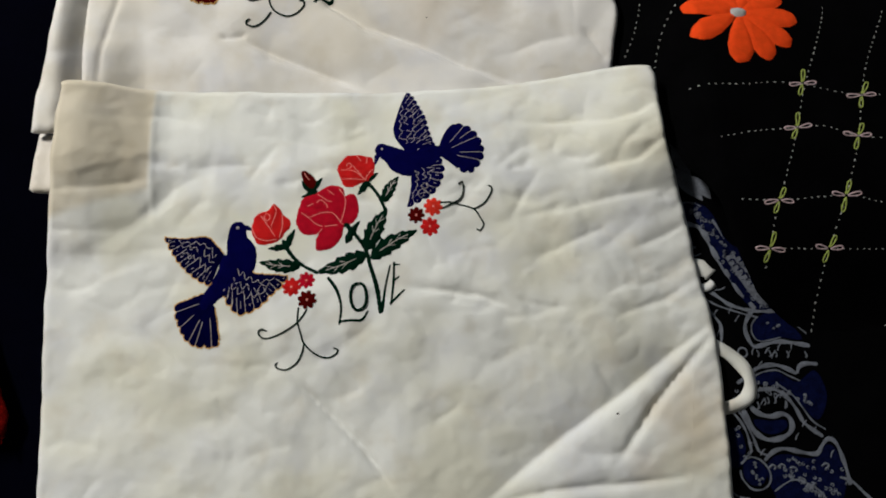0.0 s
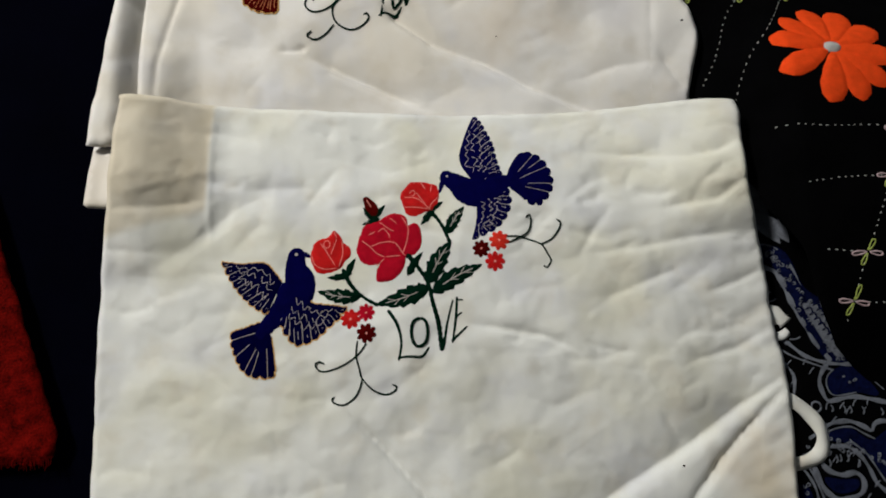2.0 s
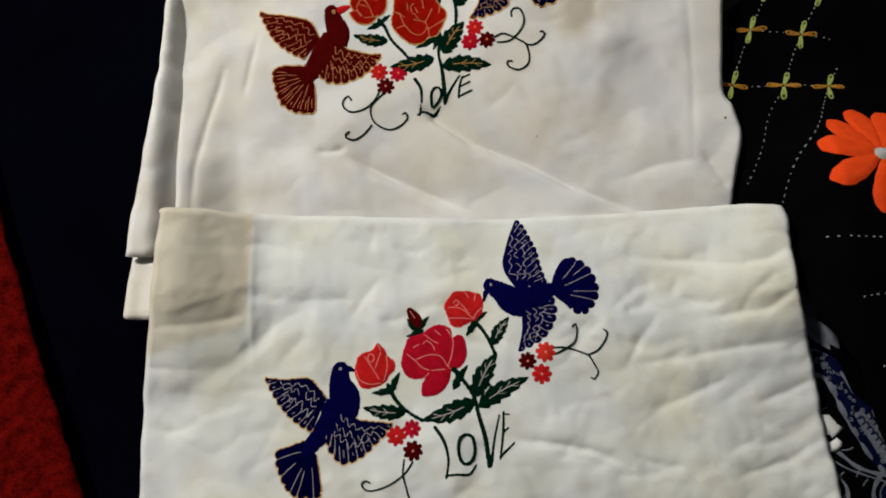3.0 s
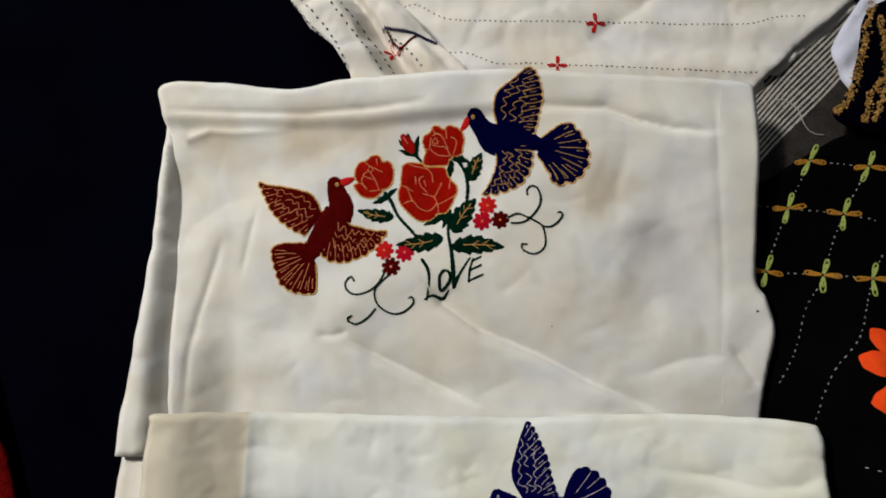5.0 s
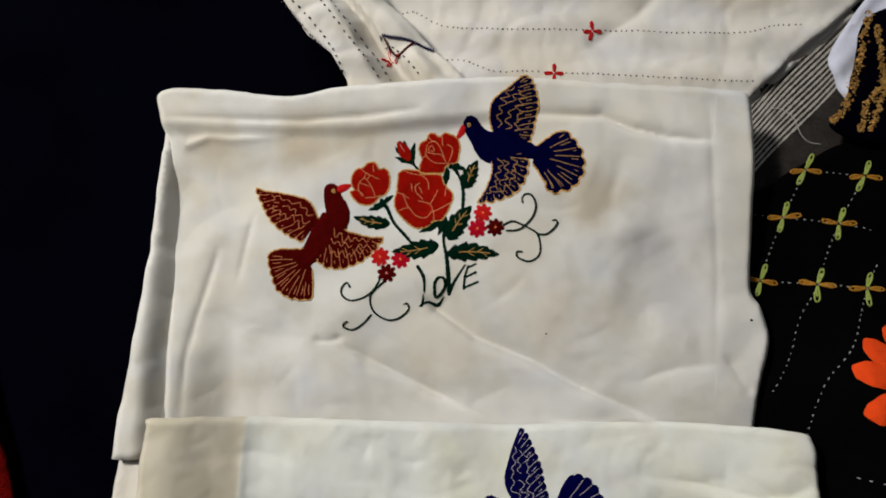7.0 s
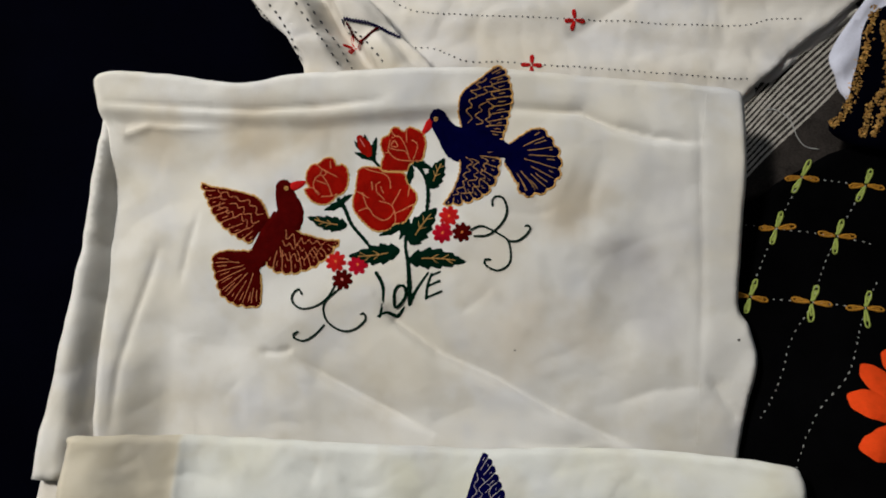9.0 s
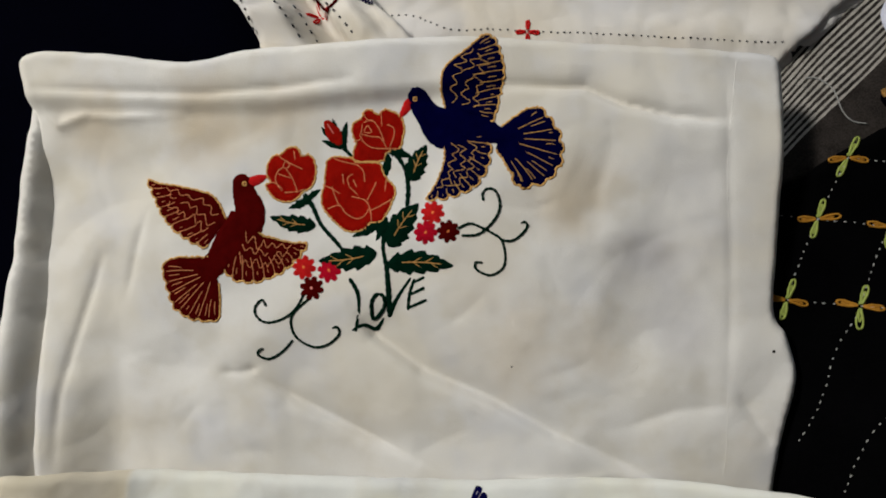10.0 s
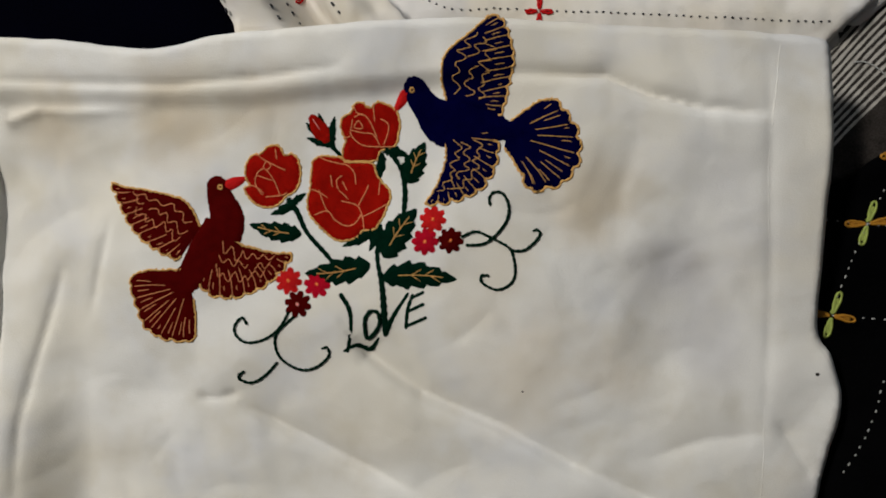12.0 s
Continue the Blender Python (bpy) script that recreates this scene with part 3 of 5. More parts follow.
# ---- embroidery ----
def ragged(outline, amount):
    """The outline with the small unevenness of single stitches."""
    rng = random.Random(len(outline) * 7)
    p = np.array(outline, float)
    return p + np.array([(rng.gauss(0, amount * 0.6), rng.gauss(0, amount * 0.6)) for _ in p])


def feathers(parent, name, top, mat, lead, trail, lobes, rows, line, edge):
    """A wing or a tail: a smooth front edge, a scalloped back edge, feather lines and zigzag rows."""
    lead, trail = mm(lead), mm(trail)
    plain = 2 if name == "tail" else 0
    back = even(spline(trail[: len(trail) - plain]), 0.0006)
    nrm = normals(back)
    mid = (lead[0] + trail[-1]) / 2
    if np.mean(((back - mid) * nrm).sum(1)) < 0:
        nrm = -nrm
    s = np.linspace(0, lobes, len(back))
    length = len(back) * 0.0006 / lobes
    bulge = length * 0.44 * (np.sqrt(np.maximum(0, 1 - (2 * (s % 1.0) - 1) ** 2)) - 0.7)
    back = back + nrm * bulge[:, None]
    line_out = list(even(spline(lead), 0.0012)) + list(back[1::2])
    if plain:
        line_out += list(even(spline(trail[-plain - 1 :]), 0.0012))[2:]
    outline = np.array(line_out)
    wing = part(name, filled(ragged(outline, 0.0002), 0.003, top, 0.0010, 0.0012), mat, parent)
    if edge:
        part("outline_thread", tube(ragged(even(outline, 0.0014), 0.0005), 0.00055 if line is PALE_THREAD else 0.00085, top, 0.0002, 5, 0.35), edge, wing, "couched gold thread")
    threads = []
    rng = random.Random(len(outline))
    front = even(spline(lead), 0.0006)

    def fronting(u):
        return front[int(min(max(u, 0), 1) * (len(front) - 1))]

    def backing(u):
        return back[int((1 - min(max(u, 0), 1)) * (len(back) - 1))]

    fine = 0.00025 if line is PALE_THREAD else 0.00031
    for k in range(1, 2 * lobes):
        u = k / (2 * lobes)
        p = backing(u)
        if name == "tail":
            goal, stop = mid, (0.62 if k % 2 == 0 else 0.34) * rng.uniform(0.55, 1.2)
        else:
            goal, stop = fronting(u - 0.28), (0.40 if k % 2 == 0 else 0.25) * rng.uniform(0.7, 1.15)
        if line is PALE_THREAD and name == "tail" and (k % 2 or rng.random() < 0.35):
            continue
        start = 0.0 if k % 2 == 0 else 0.13
        a, b = p + (goal - p) * start, p + (goal - p) * stop
        sway = rng.uniform(-0.0006, 0.0006)
        threads.append(tube(even(spline([a, (a + b) / 2 + sway, b]), 0.0015), fine, top, 0.0011, 4, 0.2))
    for row in range(rows):
        f = (0.14, 0.34, 0.54)[row]
        path = []
        count = 11
        for k in range(count):
            u = 0.10 + (0.66 - 0.07 * row) * (k + rng.uniform(-0.25, 0.25)) / (count - 1)
            g = f + 0.13 * (k % 2) + rng.uniform(-0.05, 0.05)
            path.append(fronting(u) * (1 - g) + backing(u) * g)
        gap = rng.randint(4, 7)
        for run in (path[: gap + 1], path[gap + (row == 1) :]):
            threads.append(tube(ragged(even(spline(run, n=4), 0.0012), 0.0002), fine, top, 0.0011, 4, 0.35))
    part("feather_line", joined(threads), line, wing, "fine contrasting thread lines")
    return wing


def bird_body(parent, top, mat, body, beak, beak_mat, eye, eye_mat):
    b = even(spline(mm(body)), 0.002)
    ob = part("bird_motif", filled(ragged(even(band(b, b[:, 2]), 0.0013, True), 0.00042), 0.003, top, 0.0011, 0.0012), mat, parent)
    k = even(spline(mm(beak)), 0.0015)
    part("beak", filled(band(k, k[:, 2]), 0.002, top, 0.0012, 0.0009), beak_mat, ob)
    x, y, r = mm(eye)
    ring = [(x + r * 0.7 * math.cos(a), y + r * 0.7 * math.sin(a)) for a in np.linspace(0, 2 * math.pi, 13)]
    part("eye", tube(ring, max(r * 0.38, 0.0005), top, 0.0012, 5), eye_mat, ob)
    return ob


def rose(parent, top, mat, line, outline, petals):
    edge = even(spline(mm(outline), True), 0.0015, True)
    ob = part("rose", filled(ragged(edge, 0.00035), 0.003, top, 0.0011, 0.0012), mat, parent)
    wide = 0.00038
    part("petal_line", joined([tube(even(spline(mm(p)), 0.0014), wide, top, 0.0012, 4, 0.25) for p in petals]), line, ob, "fine thread drawing the petals")
    if line is PEACH_THREAD:
        part("outline_thread", tube(ragged(even(np.vstack([edge, edge[:1]]), 0.0014), 0.0004), 0.0008, top, 0.0002, 5, 0.35), GOLD_THREAD, ob, "couched gold thread")
    return ob


def bud(parent, top, body):
    b = even(spline(mm(body)), 0.0015)
    ob = part("rose_bud", filled(band(b, b[:, 2]), 0.002, top, 0.0012, 0.001), BRICK_STITCH if b[0, 1] > 0 else MAROON_STITCH, parent)
    part("petal_line", tube(even(b[: len(b) * 2 // 3], 0.0015), 0.0004, top, 0.0014, 4), PINK_THREAD, ob)


def leaf(parent, top, base, tip, wide, vein):
    base, tip, wide = mm(base), mm(tip), wide * 0.001
    d = tip - base
    n = np.array((-d[1], d[0])) / np.linalg.norm(d)
    teeth = 5 if wide > 0.0055 else 3
    left, right = [], []
    for s in np.linspace(0, 1, teeth * 5 + 1):
        body = math.sin(math.pi * min(1, s**0.75 * 0.98 + 0.02)) ** 0.8
        saw = (s * teeth) % 1.0
        w = wide * body * (0.74 + 0.34 * saw)
        bend = 0.08 * math.sin(math.pi * s) * np.linalg.norm(d)
        left.append(base + d * s + n * (w + bend * 0.5))
        right.append(base + d * s + n * (-w + bend * 0.5))
    outline = np.array(left + right[::-1])
    ob = part("leaf", filled(ragged(outline, 0.0003), 0.003, top, 0.0010, 0.0012), GREEN_STITCH, parent)
    if vein:
        arc = [base + d * s + n * 0.04 * math.sin(math.pi * s) * np.linalg.norm(d) for s in np.linspace(0.22, 0.82, 8)]
        lines = [tube(even(arc, 0.0015), 0.0004, top, 0.0012, 4, 0.2)]
        for s, side in ((2, 1), (2, -1), (4, 1), (5, -1)):
            a = arc[s]
            lines.append(tube([a, a + d * 0.08 + n * side * wide * 0.25, a + d * 0.13 + n * side * wide * 0.4], 0.00035, top, 0.0012, 4))
        part("vein", joined(lines), vein, ob, "fine thread vein")
    return ob


def stroke(parent, name, top, mat, line):
    b = even(spline(mm(line)), 0.0016)
    rng = random.Random(len(b))
    r = b[:, 2] * np.array([1 + 0.18 * math.sin(i * 1.9 + rng.uniform(-0.4, 0.4)) for i in range(len(b))])
    return part(name, filled(band(b, r), 0.0025, top, 0.0011, 0.0010), mat, parent)


def small_flower(parent, top, at, mat, heart):
    x, y, r = mm(at)
    turn = (x * 900) % 1.0
    outline = []
    for a in np.linspace(0, 2 * math.pi, 97)[:-1]:
        k = r * (0.66 + 0.36 * abs(math.cos(4 * a + turn)) ** 0.7)
        outline.append((x + k * math.cos(a), y + k * math.sin(a)))
    ob = part("small_flower", filled(ragged(outline, 0.0003), 0.0025, top, 0.0012, 0.0012), mat, parent)
    dot = [(x + r * 0.2 * math.cos(a), y + r * 0.2 * math.sin(a)) for a in np.linspace(0, 2 * math.pi, 11)[:-1]]
    part("flower_heart", filled(dot, 0.001, top, 0.0018, 0.0006), heart, ob)


def tendril(parent, top, line, radius):
    return part("tendril", tube(even(spline(mm(line)), 0.0013), radius * 0.001, top, 0.0005, 5, 0.28), GREEN_STITCH, parent)


def letter(parent, top, name, strokes):
    geo = []
    for k, line in enumerate(strokes):
        b = even(spline(mm(line)), 0.0016)
        r = b[:, 2] * np.array([1 + 0.15 * math.sin(i * 2.1) for i in range(len(b))])
        if np.linalg.norm(b[0, :2] - b[-1, :2]) < 1e-6:
            nrm = normals(b)
            ring = [tube(b, r.mean(), top, 0.0005, 6, 0.15)]
            geo += ring
        else:
            geo.append(filled(band(b, r), 0.0025, lambda x, y, k=k: top(x, y) + 0.0001 * k, 0.0011, 0.0010))
    return part(name, joined(geo), GREEN_STITCH, parent)


# pillow cover at the front
dove = bird_body(cover_front, front_top, NAVY_STITCH, [(-126, -157, 7.6), (-126, -169, 10.3), (-122, -183, 15.1), (-128, -198, 16.1), (-138, -210, 10.7), (-149, -222, 7.4), (-156, -230, 6.9)], [(-118, -156, 2.7), (-113, -158, 1.1)], NAVY_STITCH, (-126, -156, 1.4), PALE_THREAD)
feathers(dove, 'wing', front_top, INK_STITCH, [(-138, -182), (-145, -173), (-155, -164), (-175, -165), (-195, -163)], [(-195, -163), (-189, -175), (-183, -185), (-175, -195), (-165, -204), (-155, -210), (-149, -211)], 9, 3, PALE_THREAD, GOLD_THREAD)
feathers(dove, 'wing', front_top, INK_STITCH, [(-129, -193), (-116, -194), (-109, -201), (-94, -203), (-77, -205)], [(-77, -205), (-81, -211), (-87, -218), (-95, -225), (-103, -233), (-115, -239), (-125, -239), (-134, -229), (-140, -217)], 10, 3, PALE_THREAD, GOLD_THREAD)
feathers(dove, 'tail', front_top, INK_STITCH, [(-156, -219), (-165, -222), (-176, -226), (-183, -228)], [(-183, -228), (-182, -239), (-178, -250), (-173, -260), (-164, -268), (-155, -269), (-147, -270), (-140, -266), (-142, -251), (-145, -233)], 9, 0, PALE_THREAD, GOLD_THREAD)
dove = bird_body(cover_front, front_top, NAVY_STITCH, [(15, -79, 7.4), (24, -85, 9.7), (37, -94, 14.2), (54, -93, 14.2), (67, -85, 8.6), (76, -83, 5.7)], [(10, -86, 2.8), (8, -94, 1.1)], NAVY_STITCH, (15, -78, 1.1), PALE_THREAD)
feathers(dove, 'wing', front_top, NAVY_STITCH, [(38, -81), (29, -67), (27, -55), (31, -40), (36, -25), (41, -13)], [(41, -13), (47, -17), (54, -31), (60, -45), (63, -59), (66, -69), (69, -78)], 11, 3, PALE_THREAD, None)
feathers(dove, 'wing', front_top, NAVY_STITCH, [(43, -101), (43, -119), (41, -131), (38, -142)], [(38, -142), (47, -138), (55, -134), (64, -128), (71, -119), (75, -110), (76, -101), (73, -89)], 8, 3, PALE_THREAD, None)
feathers(dove, 'tail', front_top, NAVY_STITCH, [(72, -79), (77, -66), (84, -55), (90, -52)], [(90, -52), (100, -54), (108, -60), (114, -69), (117, -80), (117, -88), (113, -97), (108, -103), (101, -107), (91, -104), (84, -97), (76, -91)], 9, 0, PALE_THREAD, None)
rose(cover_front, front_top, CRIMSON_STITCH, PINK_THREAD, [(-65, -131), (-59, -125), (-49, -123), (-42, -118), (-33, -116), (-24, -120), (-22, -128), (-16, -125), (-11, -130), (-9, -142), (-12, -152), (-18, -157), (-23, -157), (-26, -169), (-32, -177), (-40, -181), (-50, -181), (-51, -171), (-48, -165), (-57, -166), (-65, -163), (-70, -153), (-69, -144)], [[(-65, -143), (-57, -149), (-51, -155), (-44, -158)], [(-56, -148), (-45, -144), (-34, -145), (-27, -154), (-24, -157)], [(-42, -158), (-29, -157)], [(-51, -167), (-44, -160)], [(-49, -125), (-39, -132), (-35, -133)], [(-50, -134), (-46, -131), (-41, -135), (-39, -140)], [(-39, -121), (-33, -126)], [(-28, -120), (-22, -130), (-23, -143), (-27, -155)], [(-59, -137), (-53, -134)]])
rose(cover_front, front_top, RED_STITCH, PINK_THREAD, [(-112, -151), (-110, -145), (-104, -141), (-97, -139), (-92, -133), (-86, -138), (-83, -144), (-76, -150), (-76, -157), (-81, -163), (-85, -169), (-94, -173), (-104, -174), (-110, -168), (-113, -160)], [[(-112, -157), (-108, -166), (-99, -170), (-88, -169)], [(-104, -145), (-97, -155), (-90, -166)], [(-94, -156), (-89, -141)], [(-84, -144), (-83, -155), (-86, -168)], [(-100, -143), (-97, -143), (-95, -147), (-98, -150), (-101, -147), (-100, -143)], [(-92, -134), (-89, -140)]])
rose(cover_front, front_top, RED_STITCH, PINK_THREAD, [(-30, -98), (-25, -90), (-20, -85), (-11, -84), (-3, -85), (5, -88), (7, -100), (4, -111), (-3, -113), (-9, -116), (-17, -119), (-24, -116), (-27, -108)], [[(-26, -100), (-14, -101), (-2, -111)], [(-26, -110), (-14, -110), (-3, -111)], [(-21, -96), (-19, -93), (-16, -94), (-17, -98), (-20, -98)], [(-11, -84), (-6, -91)], [(6, -100), (0, -106), (-2, -112)], [(-15, -95), (-6, -106)], [(0, -86), (-1, -94)]])
bud(cover_front, front_top, [(-62, -103, 3.3), (-58, -109, 5.6), (-54, -115, 5.0)])
leaf(cover_front, front_top, (1, -191), (48, -165), 9.3, PALE_THREAD)
leaf(cover_front, front_top, (-2, -186), (-51, -203), 9.8, PALE_THREAD)
leaf(cover_front, front_top, (-2, -182), (19, -142), 9.8, PALE_THREAD)
leaf(cover_front, front_top, (15, -135), (31, -109), 6.7, PALE_THREAD)
leaf(cover_front, front_top, (-66, -196), (-105, -191), 7.6, PALE_THREAD)
leaf(cover_front, front_top, (-22, -176), (-8, -153), 4.4, None)
leaf(cover_front, front_top, (-79, -178), (-71, -159), 3.8, None)
leaf(cover_front, front_top, (-77, -175), (-97, -178), 3.8, None)
leaf(cover_front, front_top, (-1, -113), (11, -104), 3.4, None)
leaf(cover_front, front_top, (-0, -112), (-10, -127), 3.9, None)
leaf(cover_front, front_top, (-56, -124), (-44, -108), 3.9, None)
leaf(cover_front, front_top, (-55, -122), (-65, -110), 3.3, None)
leaf(cover_front, front_top, (-49, -121), (-66, -127), 3.3, None)
stroke(cover_front, "stem", front_top, GREEN_STITCH, [(-22, -156, 2.7), (-12, -168, 1.9), (-3, -182, 1.9), (1, -198, 1.9), (7, -220, 2.2), (10, -243, 2.1)])
stroke(cover_front, "stem", front_top, GREEN_STITCH, [(17, -143, 1.7), (12, -131, 1.7), (6, -121, 1.7), (-1, -113, 2.2)])
stroke(cover_front, "stem", front_top, GREEN_STITCH, [(-50, -203, 1.6), (-64, -195, 1.6), (-75, -184, 1.9), (-82, -171, 2.2)])
small_flower(cover_front, front_top, (-74, -216, 9.1), RED_STITCH, PINK_THREAD)
small_flower(cover_front, front_top, (-60, -210, 8.1), CRIMSON_STITCH, PINK_THREAD)
small_flower(cover_front, front_top, (-59, -229, 9.1), MAROON_STITCH, PINK_THREAD)
small_flower(cover_front, front_top, (64, -142, 9.5), ORANGE_RED_STITCH, PINK_THREAD)
small_flower(cover_front, front_top, (47, -150, 8.3), MAROON_STITCH, PINK_THREAD)
small_flower(cover_front, front_top, (60, -162, 9.4), RED_STITCH, PINK_THREAD)
tendril(cover_front, front_top, [(-59, -238), (-67, -249), (-80, -258), (-93, -263), (-101, -263), (-105, -258), (-102, -255), (-97, -257)], 0.85)
tendril(cover_front, front_top, [(-67, -236), (-68, -249), (-65, -261), (-62, -270), (-52, -280), (-41, -284), (-33, -281), (-31, -277), (-35, -275)], 0.85)
tendril(cover_front, front_top, [(-62, -269), (-64, -278), (-69, -287), (-78, -293), (-86, -292), (-89, -289), (-87, -286)], 0.85)
tendril(cover_front, front_top, [(71, -138), (83, -138), (97, -142), (105, -146), (110, -154), (113, -161), (109, -167), (106, -165)], 0.85)
tendril(cover_front, front_top, [(73, -144), (83, -139), (92, -133), (95, -124), (94, -116), (90, -119)], 0.85)
tendril(cover_front, front_top, [(104, -145), (114, -140), (121, -131), (123, -124), (119, -121)], 0.85)
letter(cover_front, front_top, "letter_l", [[(-39, -209, 1.6), (-31, -221, 1.6), (-27, -237, 1.2), (-29, -253, 1.1)], [(-29, -251, 1.1), (-19, -250, 1.2), (-8, -250, 1.3), (-2, -242, 0.9)]])
letter(cover_front, front_top, "letter_o", [[(-10, -215, 1.4), (-5, -218, 1.5), (-3, -228, 1.3), (-5, -237, 1.3), (-11, -241, 1.3), (-16, -237, 1.6), (-18, -227, 1.7), (-16, -218, 1.5), (-10, -215, 1.4)]])
letter(cover_front, front_top, "letter_v", [[(10, -243, 2.1), (12, -239, 1.6), (15, -220, 1.1), (20, -199, 0.9)]])
letter(cover_front, front_top, "letter_e", [[(24, -196, 1.1), (23, -215, 1.3), (20, -237, 0.9)], [(23, -214, 1.1), (28, -210, 0.8)], [(20, -235, 1.4), (33, -223, 0.8)], [(24, -198, 0.9), (29, -198, 0.7)]])

# pillow cover behind
dove = bird_body(cover_back, back_top, MAROON_STITCH, [(-144, 208, 7.9), (-142, 199, 9.5), (-138, 187, 12.6), (-142, 176, 15.0), (-151, 162, 14.3), (-162, 148, 10.4), (-171, 141, 8.8)], [(-136, 210, 3.9), (-131, 212, 3.5), (-126, 214, 1.6)], RED_STITCH, (-142, 208, 2.0), GOLD_THREAD)
feathers(dove, 'wing', back_top, MAROON_STITCH, [(-156, 181), (-163, 194), (-170, 200), (-181, 203), (-197, 206), (-211, 208), (-220, 211)], [(-220, 211), (-217, 203), (-212, 193), (-206, 182), (-197, 172), (-187, 165), (-179, 161), (-170, 158)], 9, 3, PEACH_THREAD, GOLD_THREAD)
feathers(dove, 'wing', back_top, MAROON_STITCH, [(-143, 176), (-135, 174), (-130, 170), (-120, 167), (-106, 164), (-92, 164)], [(-92, 164), (-96, 157), (-102, 150), (-111, 142), (-122, 136), (-132, 133), (-142, 133), (-150, 135), (-157, 143)], 9, 3, PEACH_THREAD, GOLD_THREAD)
feathers(dove, 'tail', back_top, MAROON_STITCH, [(-168, 151), (-178, 151), (-193, 150), (-202, 147)], [(-202, 147), (-204, 140), (-202, 130), (-199, 120), (-195, 111), (-184, 104), (-174, 102), (-166, 102), (-160, 104), (-160, 115), (-161, 131)], 9, 0, PEACH_THREAD, GOLD_THREAD)
dove = bird_body(cover_back, back_top, INK_STITCH, [(-9, 272, 8.2), (-1, 261, 9.7), (10, 252, 15.2), (25, 249, 15.5), (40, 249, 10.3), (50, 246, 7.0), (58, 244, 5.9)], [(-16, 269, 3.7), (-19, 264, 3.0), (-23, 259, 1.1)], RED_STITCH, (-11, 272, 1.9), GOLD_THREAD)
feathers(dove, 'wing', back_top, INK_STITCH, [(12, 265), (9, 276), (9, 288), (13, 295), (23, 303), (33, 312), (39, 317)], [(39, 317), (46, 315), (51, 305), (54, 295), (54, 284), (52, 275), (50, 265), (47, 255)], 11, 3, GOLD_THREAD, GOLD_THREAD)
feathers(dove, 'wing', back_top, INK_STITCH, [(11, 243), (12, 234), (11, 224), (6, 210), (-2, 198)], [(-2, 198), (13, 199), (26, 203), (36, 209), (43, 219), (46, 230), (45, 239), (40, 248)], 9, 3, GOLD_THREAD, GOLD_THREAD)
feathers(dove, 'tail', back_top, INK_STITCH, [(54, 252), (62, 258), (71, 264), (78, 266)], [(78, 266), (84, 263), (90, 255), (96, 247), (98, 237), (98, 227), (94, 219), (88, 212), (79, 209), (68, 208), (62, 217), (55, 228), (50, 235)], 9, 0, GOLD_THREAD, GOLD_THREAD)
rose(cover_back, back_top, BRICK_STITCH, PEACH_THREAD, [(-79, 224), (-75, 229), (-67, 230), (-60, 229), (-55, 226), (-44, 226), (-37, 225), (-35, 219), (-31, 213), (-26, 208), (-25, 202), (-28, 194), (-31, 187), (-36, 181), (-44, 180), (-48, 175), (-56, 173), (-63, 174), (-71, 180), (-77, 186), (-81, 192), (-82, 201), (-80, 209)], [[(-75, 230), (-69, 227), (-60, 225), (-55, 224), (-50, 219), (-49, 211)], [(-58, 217), (-62, 214), (-61, 208), (-58, 205), (-54, 201)], [(-58, 213), (-55, 207)], [(-81, 208), (-75, 206), (-68, 202)], [(-74, 207), (-72, 201), (-68, 192)], [(-77, 190), (-68, 193), (-63, 187), (-55, 183), (-49, 185), (-45, 191)], [(-59, 200), (-48, 197), (-44, 189), (-43, 181)], [(-47, 197), (-42, 206), (-40, 211)], [(-45, 189), (-36, 193), (-27, 198)], [(-32, 213), (-33, 204)], [(-66, 217), (-65, 209)]])
rose(cover_back, back_top, BRICK_STITCH, PEACH_THREAD, [(-125, 216), (-124, 224), (-119, 230), (-114, 231), (-110, 235), (-104, 237), (-100, 234), (-98, 230), (-92, 231), (-88, 226), (-87, 219), (-88, 211), (-92, 205), (-97, 203), (-101, 198), (-108, 195), (-116, 196), (-121, 200), (-126, 207), (-122, 210)], [[(-117, 231), (-112, 227), (-104, 223), (-97, 220)], [(-110, 226), (-112, 222), (-110, 220), (-107, 223), (-110, 226)], [(-112, 221), (-116, 218), (-118, 212), (-116, 207), (-113, 203)], [(-110, 220), (-105, 213), (-101, 203)], [(-116, 216), (-106, 213)], [(-123, 209), (-118, 209), (-112, 204)], [(-111, 202), (-101, 203), (-96, 205)], [(-104, 234), (-103, 227)]])
rose(cover_back, back_top, BRICK_STITCH, PEACH_THREAD, [(-59, 248), (-58, 255), (-52, 258), (-50, 263), (-45, 265), (-39, 261), (-35, 265), (-29, 264), (-22, 260), (-19, 252), (-20, 243), (-23, 236), (-32, 234), (-34, 228), (-37, 227), (-56, 227), (-58, 234), (-56, 240)], [[(-53, 246), (-50, 241), (-44, 237), (-35, 236), (-23, 236)], [(-53, 247), (-44, 245), (-37, 244), (-32, 236)], [(-50, 255), (-44, 257), (-39, 252), (-34, 241)], [(-37, 264), (-36, 252)], [(-32, 254), (-27, 251), (-27, 245), (-30, 237)], [(-50, 249), (-47, 253), (-44, 248), (-49, 248), (-50, 249)], [(-58, 241), (-52, 243)], [(-50, 262), (-48, 258), (-43, 256)], [(-51, 254), (-52, 247)]])
bud(cover_back, back_top, [(-78, 254, 3.1), (-74, 248, 5.7), (-70, 242, 5.0)])
leaf(cover_back, back_top, (-86, 177), (-122, 183), 7.4, GOLD_THREAD)
leaf(cover_back, back_top, (-38, 157), (-84, 150), 10.0, GOLD_THREAD)
